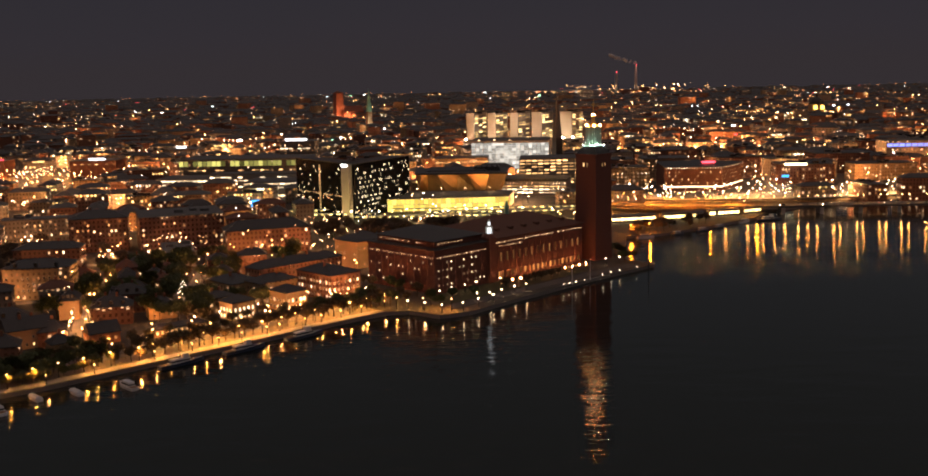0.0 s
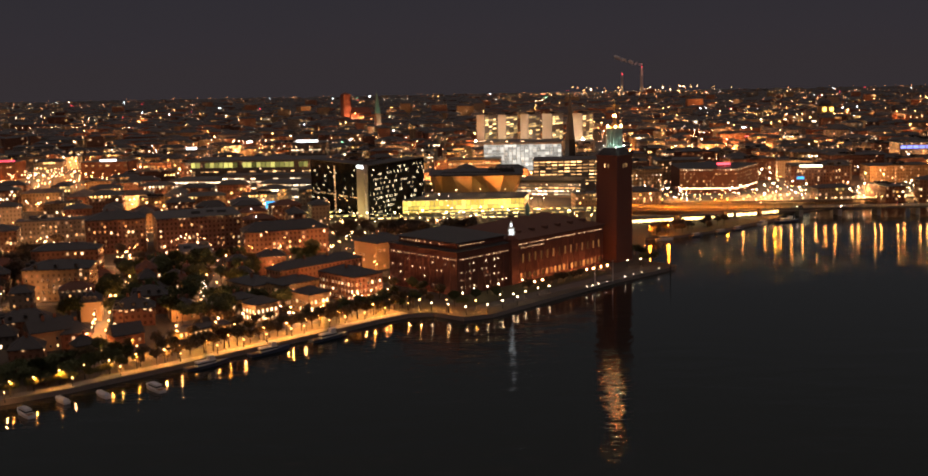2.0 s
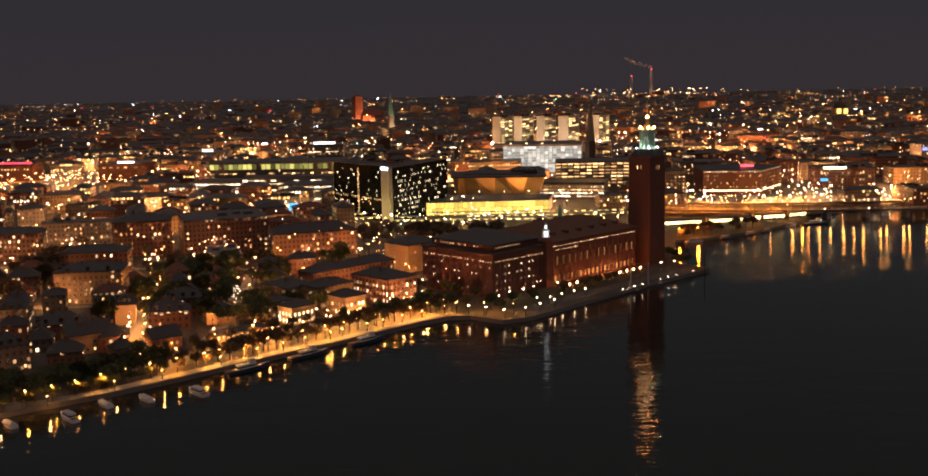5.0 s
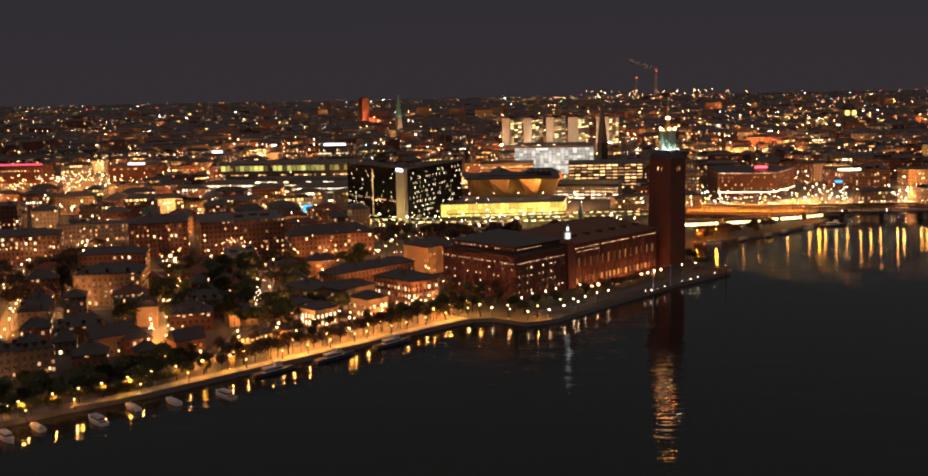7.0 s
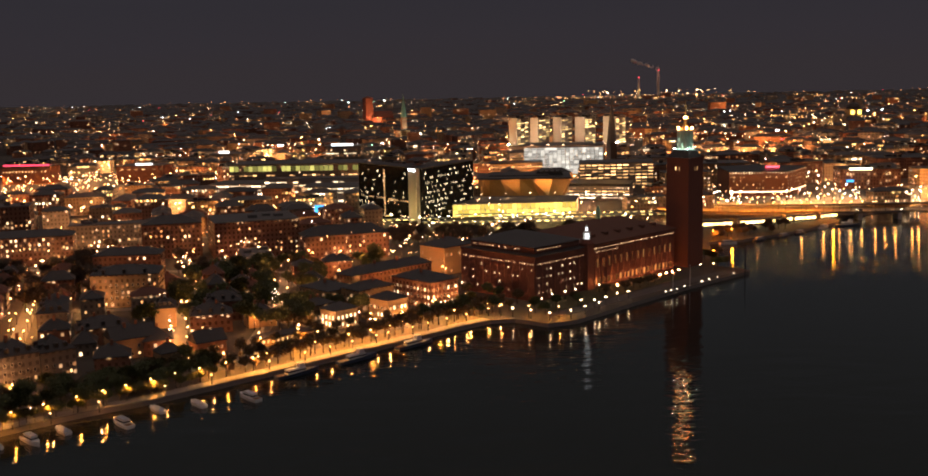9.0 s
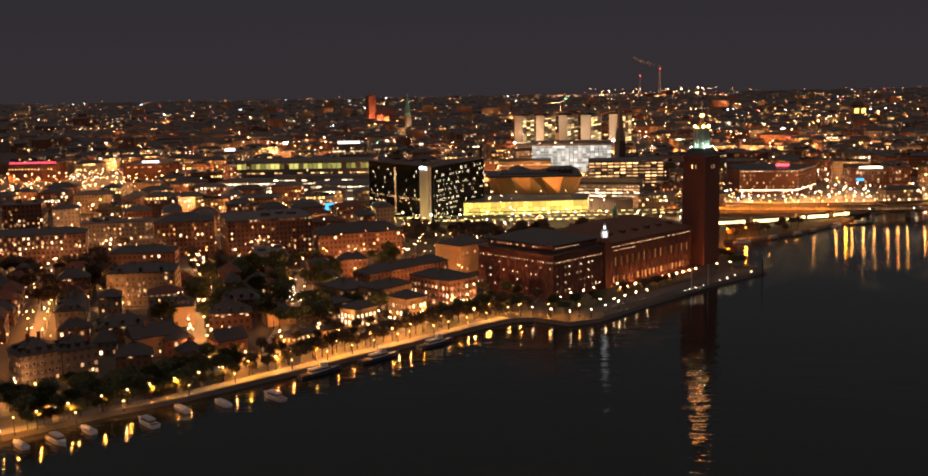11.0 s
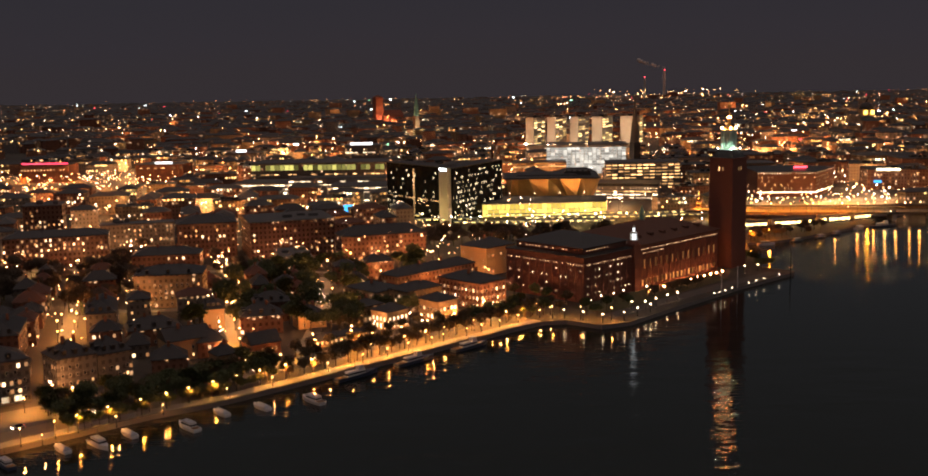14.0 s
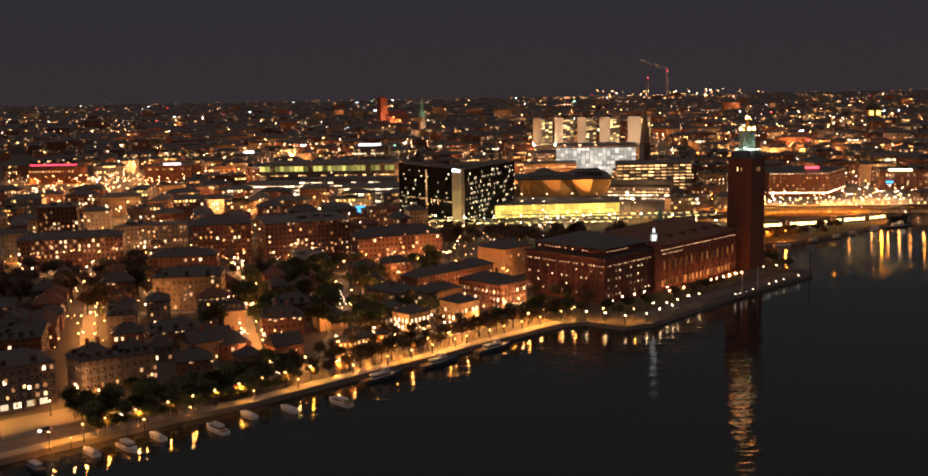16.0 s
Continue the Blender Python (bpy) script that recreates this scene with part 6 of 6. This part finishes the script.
for row in range(15):
    for col in range(34):
        x, y = -800 + col * 43 + rc.uniform(-7, 7) + row * 4, 270 + row * 46 + rc.uniform(-7, 7)
        if abs(x + 120) > 0.50 * (y + 690) or not free(x, y, 12) or not on_land(x, y):
            continue
        if -780 < x < -490 and 370 < y < 690:
            continue
        w = rc.choice(WALLS)
        L, W, H, ang, flat = rc.uniform(26, 40), rc.uniform(13, 19), rc.uniform(12, 21), rc.choice((8, 10, 14, -4, 98)), rc.random() < 0.35
        block("city_block", x, y, L, W, H, ang, w, rc.choice((M_ROOF, M_ROOFGREY, M_ROOF)), "%s city block with lit windows" % WNAMES[w], lit=0, rh=rc.uniform(3, 5), seed=row * 40 + col, flat=flat, chimneys=0)
        lit_front(x, y, L if ang < 50 else W, W if ang < 50 else L, H, ang if ang < 50 else ang - 90, rc.choice((1, 2, 3, 4, 6)), 1.0)


def many_boxes(name, rows, mats, label, category, roofs=True):
    """One mesh of many plain houses too far off to tell apart; rows: x, y, L, W, H, angle, material."""
    bm = bmesh.new()
    for x, y, L, W, H, ang, mi in rows:
        quad_box(bm, x, y, GROUND - 0.5, L, W, H, ang, mi)
        if roofs:
            hip(bm, x, y, GROUND + H - 0.5, L, W, 3.5, ang, mat=len(mats) - 1)
    return tagged(new(name, mesh_of(name, bm, mats)), label, category, kind="stuff")


def specks(name, rows, mat, label, category):
    """Many small lights as one mesh; rows: x, y, z, width, height (width 0: a round lamp)."""
    bm = bmesh.new()
    for x, y, z, w, h in rows:
        if w:
            quad_box(bm, x, y, z, w, 0.4, h)
        else:
            ball(bm, x, y, z, h, n=5, rings=3)
    return tagged(new(name, mesh_of(name, bm, mat)), label, category, kind="stuff")


far = []
for i in range(4600):
    d = 960 + 3250 * (i / 4600) ** 0.75
    half = 0.47 * (d + 700)
    x = rc.uniform(-half - 130, half - 90)
    y = d + rc.uniform(-20, 20)
    if not free(x, y, 14):
        continue
    size = 1 + d / 3000
    ang = rc.choice((10, 12, 8, 55, -20)) + rc.uniform(-4, 4)
    H = rc.uniform(13, 20) * (1 if d < 2200 else max(0.5, 1 - (d - 2200) / 2600)) + (rc.random() < 0.02 and d < 3000) * 16
    L, W = rc.uniform(20, 44), rc.uniform(12, 18)
    far.append((x, y, L, W, H, ang, rc.randrange(4)))
    dens = max(0.05, 0.5 + 1.5 * noise.noise((x / 420, y / 600, 3.1)))
    dens *= 1.0 if x > 0 else (1.0 if x > -300 else 0.75)
    dens *= 1.05 if d < 2600 else 0.6
    lit_front(x, y, L, W, H, ang, int(rc.uniform(0, 2.6) * dens), size)
    if rc.random() < 0.55 * dens:
        k = rc.choice(("sodium", "sodium", "sodium", "warm", "warm", "white")) if d < 2500 or rc.random() < 0.2 else "deep"
        lights[k].append((x + rc.uniform(-0.6, 0.6) * L, y - W * 0.5 - rc.uniform(2, 6), GROUND + H + rc.uniform(-3, 2.0), 0, rc.choice((0.26, 0.32, 0.38, 0.45, 0.7)) * size))
for i in range(54):
    lamp(-775 + (i % 9) * 34 + rc.uniform(-8, 8), 392 + (i // 9) * 54 + rc.uniform(-10, 10), "depot")
for i in range(18):
    for _ in range(40):
        x, y = rc.uniform(-540, -225), rc.uniform(20, 235)
        if free(x, y, -6):
            lamp(x, y, "sodium")
            break
for i in range(100):
    for _ in range(30):
        x, y = rc.uniform(-640, 480), rc.uniform(255, 950)
        if abs(x + 120) < 0.48 * (y + 690) and free(x, y, -5):
            lamp(x, y, "tall")
            break
for i in range(62):
    d = rc.uniform(950, 2300)
    lamp((rc.uniform(-0.44, 0.44) if i < 40 else rc.uniform(0.05, 0.44)) * (d + 690) - 110, d, "tall", GROUND + 14)
for i in range(120):
    d = rc.uniform(1000, 3900)
    x, y = rc.uniform(-0.45, 0.45) * (d + 700) - 110, d
    k, gap, z, r = rc.choice(("deep", "sodium", "warm", "winw", "deep")), rc.uniform(4, 10) * (1 + d / 2500), rc.uniform(14, 19) * (1 if d < 2200 else 0.65), rc.uniform(0.3, 0.55) * (1 + d / 3000)
    for j in range(rc.randrange(5, 14)):
        lights[k].append((x + j * gap + rc.uniform(-2, 2), y - 14 + rc.uniform(-3, 3), GROUND + z + rc.uniform(-1, 1), 0, r * rc.uniform(0.7, 1.2)))
for i in range(70):
    lights[rc.choice(("sodium", "warm", "deep"))].append((580 + rc.gauss(0, 130), 3560 + rc.uniform(-60, 60), GROUND + rc.uniform(8, 44), 0, rc.uniform(0.9, 1.9)))
for i in range(150):
    lights[rc.choice(("mid", "warm", "white"))].append((rc.uniform(50, 215) if i % 2 else rc.uniform(215, 420), rc.uniform(250, 345) if i % 2 else rc.uniform(303, 350), GROUND + rc.uniform(2, 9), 0, rc.uniform(0.3, 0.5)))
for i in range(1150):
    x, y = rc.uniform(-600, -170), rc.uniform(-200, 245)
    if on_land(x, y) and y - x > 75 and (not off_street(x, y, 10) or rc.random() < 0.25):
        lights[rc.choice(("mid", "warm", "mid"))].append((x, y, GROUND + rc.uniform(3, 7) + (9 if not free(x, y, -7) else 0), 0, rc.choice((0.18, 0.22, 0.28, 0.36, 0.46))))
for i in range(260):
    x, y = rc.uniform(-300, -105), rc.uniform(15, 240)
    if on_land(x, y):
        lights[rc.choice(("mid", "mid", "warm", "white"))].append((x, y, GROUND + rc.uniform(4, 9) + (10 if not free(x, y, -7) else 0), 0, rc.choice((0.2, 0.26, 0.34))))
for i in range(330):
    lights["mid" if i % 4 else "warm"].append((rc.uniform(-780, -490), 380 + 26 * rc.randrange(12) + rc.uniform(-2, 2), GROUND + 8.5 + rc.uniform(-0.5, 0.5), 0, 0.36))
for i in range(2600):
    x, y = rc.uniform(-640, 520), rc.uniform(250, 1150)
    if not free(x, y, -6) or not on_land(x, y):
        continue
    lights[rc.choice(("mid", "mid", "mid", "warm", "white", "win"))].append((x, y, GROUND + rc.uniform(5, 16), 0, rc.choice((0.26, 0.32, 0.4, 0.55))))
for i in range(260):
    lights["deep"].append((rc.uniform(-2700, 2500), rc.uniform(3900, 4340), GROUND + rc.uniform(4, 14), 0, rc.uniform(0.7, 1.3)))
for i in range(60):
    d = rc.uniform(900, 4200)
    lights[rc.choice(("cool", "red", "green", "cool", "cool"))].append((rc.uniform(-0.45, 0.45) * (d + 700) - 110, d, GROUND + rc.uniform(12, 24), rc.choice((0, 0, 4, 7)), rc.uniform(0.7, 1.3)))
many_boxes("far_city", far, [*M_FF, M_ROOF], "far city houses with dark roofs, too many to count", "buildings")
F_WIN = {"deep": lamp_mat("deep_sodium", (1.0, 0.38, 0.15), 2.4, 0.92), "mid": lamp_mat("mid_sodium", (1.0, 0.44, 0.18), 13, 0.75), "win": lamp_mat("far_window_warm", (1.0, 0.44, 0.12), 1.4, 0.92), "winy": lamp_mat("far_window_yellow", (1.0, 0.60, 0.2), 1.8, 0.92), "winw": lamp_mat("far_window_white", (1.0, 0.80, 0.5), 2.6, 0.92),
         "sodium": lamp_mat("far_sodium", (1.0, 0.46, 0.14), 11, 0.88), "warm": lamp_mat("far_warm", (1.0, 0.56, 0.28), 13, 0.88), "white": lamp_mat("far_white", (1.0, 0.82, 0.66), 15, 0.88),
         "cool": lamp_mat("far_cool", (0.8, 0.93, 1.0), 10, 0.5), "red": L_RED, "green": L_GREEN}
for k, rows in lights.items():
    specks("far_lights_" + k, rows, F_WIN[k], "far city lights scattered to the horizon", "lights")


# far landmarks
def church(name, x, y, z, w, shaft, spire, wall, roof, label, glow=None, power=0, tint=(1, 1, 1)):
    c = tagged(empty(name, x, y, z, 30), label, "church")
    bm = bmesh.new()
    quad_box(bm, 0, 0, 0, w, w, shaft, taper=0.92)
    part("tower", bm, wall, c)
    bm = bmesh.new()
    prism(bm, 0, 0, shaft, w * 0.62, 0.05, spire, 8)
    part("spire", bm, roof, c)
    bm = bmesh.new()
    quad_box(bm, w * 1.6, 0, 0, w * 2.6, w * 1.7, shaft * 0.34)
    hip(bm, w * 1.6, 0, shaft * 0.34, w * 2.6, w * 1.7, shaft * 0.2, inset=0)
    part("nave", bm, wall, c)
    if glow:
        for k in (-1, 1):
            bm = bmesh.new()
            ball(bm, k * w * 0.8, -w * 1.7, 3, 1.6)
            lit = part("floodlight", bm, glow, c)
            beam = bpy.data.lights.new("beam", "POINT")
            beam.energy, beam.color, beam.shadow_soft_size = power, tint, 1.5
            b = new("beam", beam)
            b.parent = lit
            b.location = (k * w * 0.8, -w * 1.7, 6)
    return c


church("brick_church", -390, 1890, 2, 20, 68, 5, M_BRICK, M_BRICK, "floodlit red brick church tower", lamp_mat("church_flood", (1.0, 0.34, 0.10), 40), 5e4, (1.0, 0.42, 0.18))
church("spired_church", -272, 1390, 2, 10, 42, 44, M_BRICK2, M_COPPER, "church with a tall green copper spire", lamp_mat("church_flood_green", (0.8, 1.0, 0.6), 40), 3e4, (0.8, 1.0, 0.7))
# unlit church: its shade is put into the walls with the black roof material
church("spired_church", 20, 545, 2, 9, 42, 54, M_ROOF, M_ROOFGREY, "church with its shade put into black walls, tall grey spire")

dome = tagged(empty("domed_church", 637, 1567, 2), "domed church with golden lit windows", "church")
bm = bmesh.new()
prism(bm, 0, 0, 0, 17, 17, 33, 8)
part("drum", bm, M_PLASTER, dome)
bm = bmesh.new()
ball(bm, 0, 0, 33, 15, n=12, rings=8)
prism(bm, 0, 0, 47, 2.5, 2.0, 7, 8)
part("dome_roof", bm, M_ROOF, dome)
for k in (-7, 7):
    bm = bmesh.new()
    quad_box(bm, k, -16.6, 23, 7, 0.5, 8)
    part("window", bm, lamp_mat("dome_window", (1.0, 0.62, 0.10), 3.0), dome)

plant = tagged(empty("power_station", 580, 3700, 2), "power station with tall chimneys", "power station")
bm = bmesh.new()
quad_box(bm, 0, 0, 0, 120, 50, 18)
quad_box(bm, 40, 0, 18, 40, 40, 10)
part("boiler_house", bm, M_BRICK2, plant)
for x, h, r in ((6, 118, 4.5), (-72, 92, 3.5)):
    bm = bmesh.new()
    prism(bm, x, 0, 0, r * 1.3, r, h, 10)
    ch = part("chimney", bm, M_CONCRETE, plant)
    bm = bmesh.new()
    ball(bm, x, -r - 1, h - 3, 2.4)
    part("beacon", bm, L_RED, ch)
# two bare point lights added beside the chimneys to brighten the steam
for x in (-20, 12):
    glow = bpy.data.lights.new("work_light", "POINT")
    glow.energy, glow.color, glow.shadow_soft_size = 4.0e3, (1.0, 0.42, 0.30), 2.0
    g = new("work_light", glow)
    g.parent = plant
    g.location = (x, -30, 96)
steam = bmesh.new()
rs = random.Random(5)
for i in range(26):
    k = i / 25
    bmesh.ops.create_icosphere(steam, subdivisions=2, radius=(2.2 + 4.5 * k) * rs.uniform(0.6, 1.2), matrix=Matrix.Translation((586 - 105 * k + rs.uniform(-6, 6), 3700, 122 + 34 * k ** 0.8 + rs.uniform(-5, 5))))
tagged(new("steam_plume", mesh_of("steam_plume", steam, M_SMOKE)), "pale steam plume drifting from the chimney", "steam", kind="stuff")

# low wooded hills on the horizon
hills = bmesh.new()
prev = None
for i in range(121):
    x = -2900 + i * 48
    h = 6 + 8 * (0.5 + 0.5 * noise.noise((x / 500, 0.3, 0))) + 3 * noise.noise((x / 60, 1.3, 0))
    row = [hills.verts.new((x, 4350, 0)), hills.verts.new((x, 4500, GROUND + max(h, 3))), hills.verts.new((x, 4800, 0))]
    if prev:
        hills.faces.new((prev[0], row[0], row[1], prev[1]))
        hills.faces.new((prev[1], row[1], row[2], prev[2]))
    prev = row
tagged(new("backdrop_hills", mesh_of("backdrop_hills", hills, M_LEAF)), "low dark wooded hills on the horizon", "hills", kind="structure")
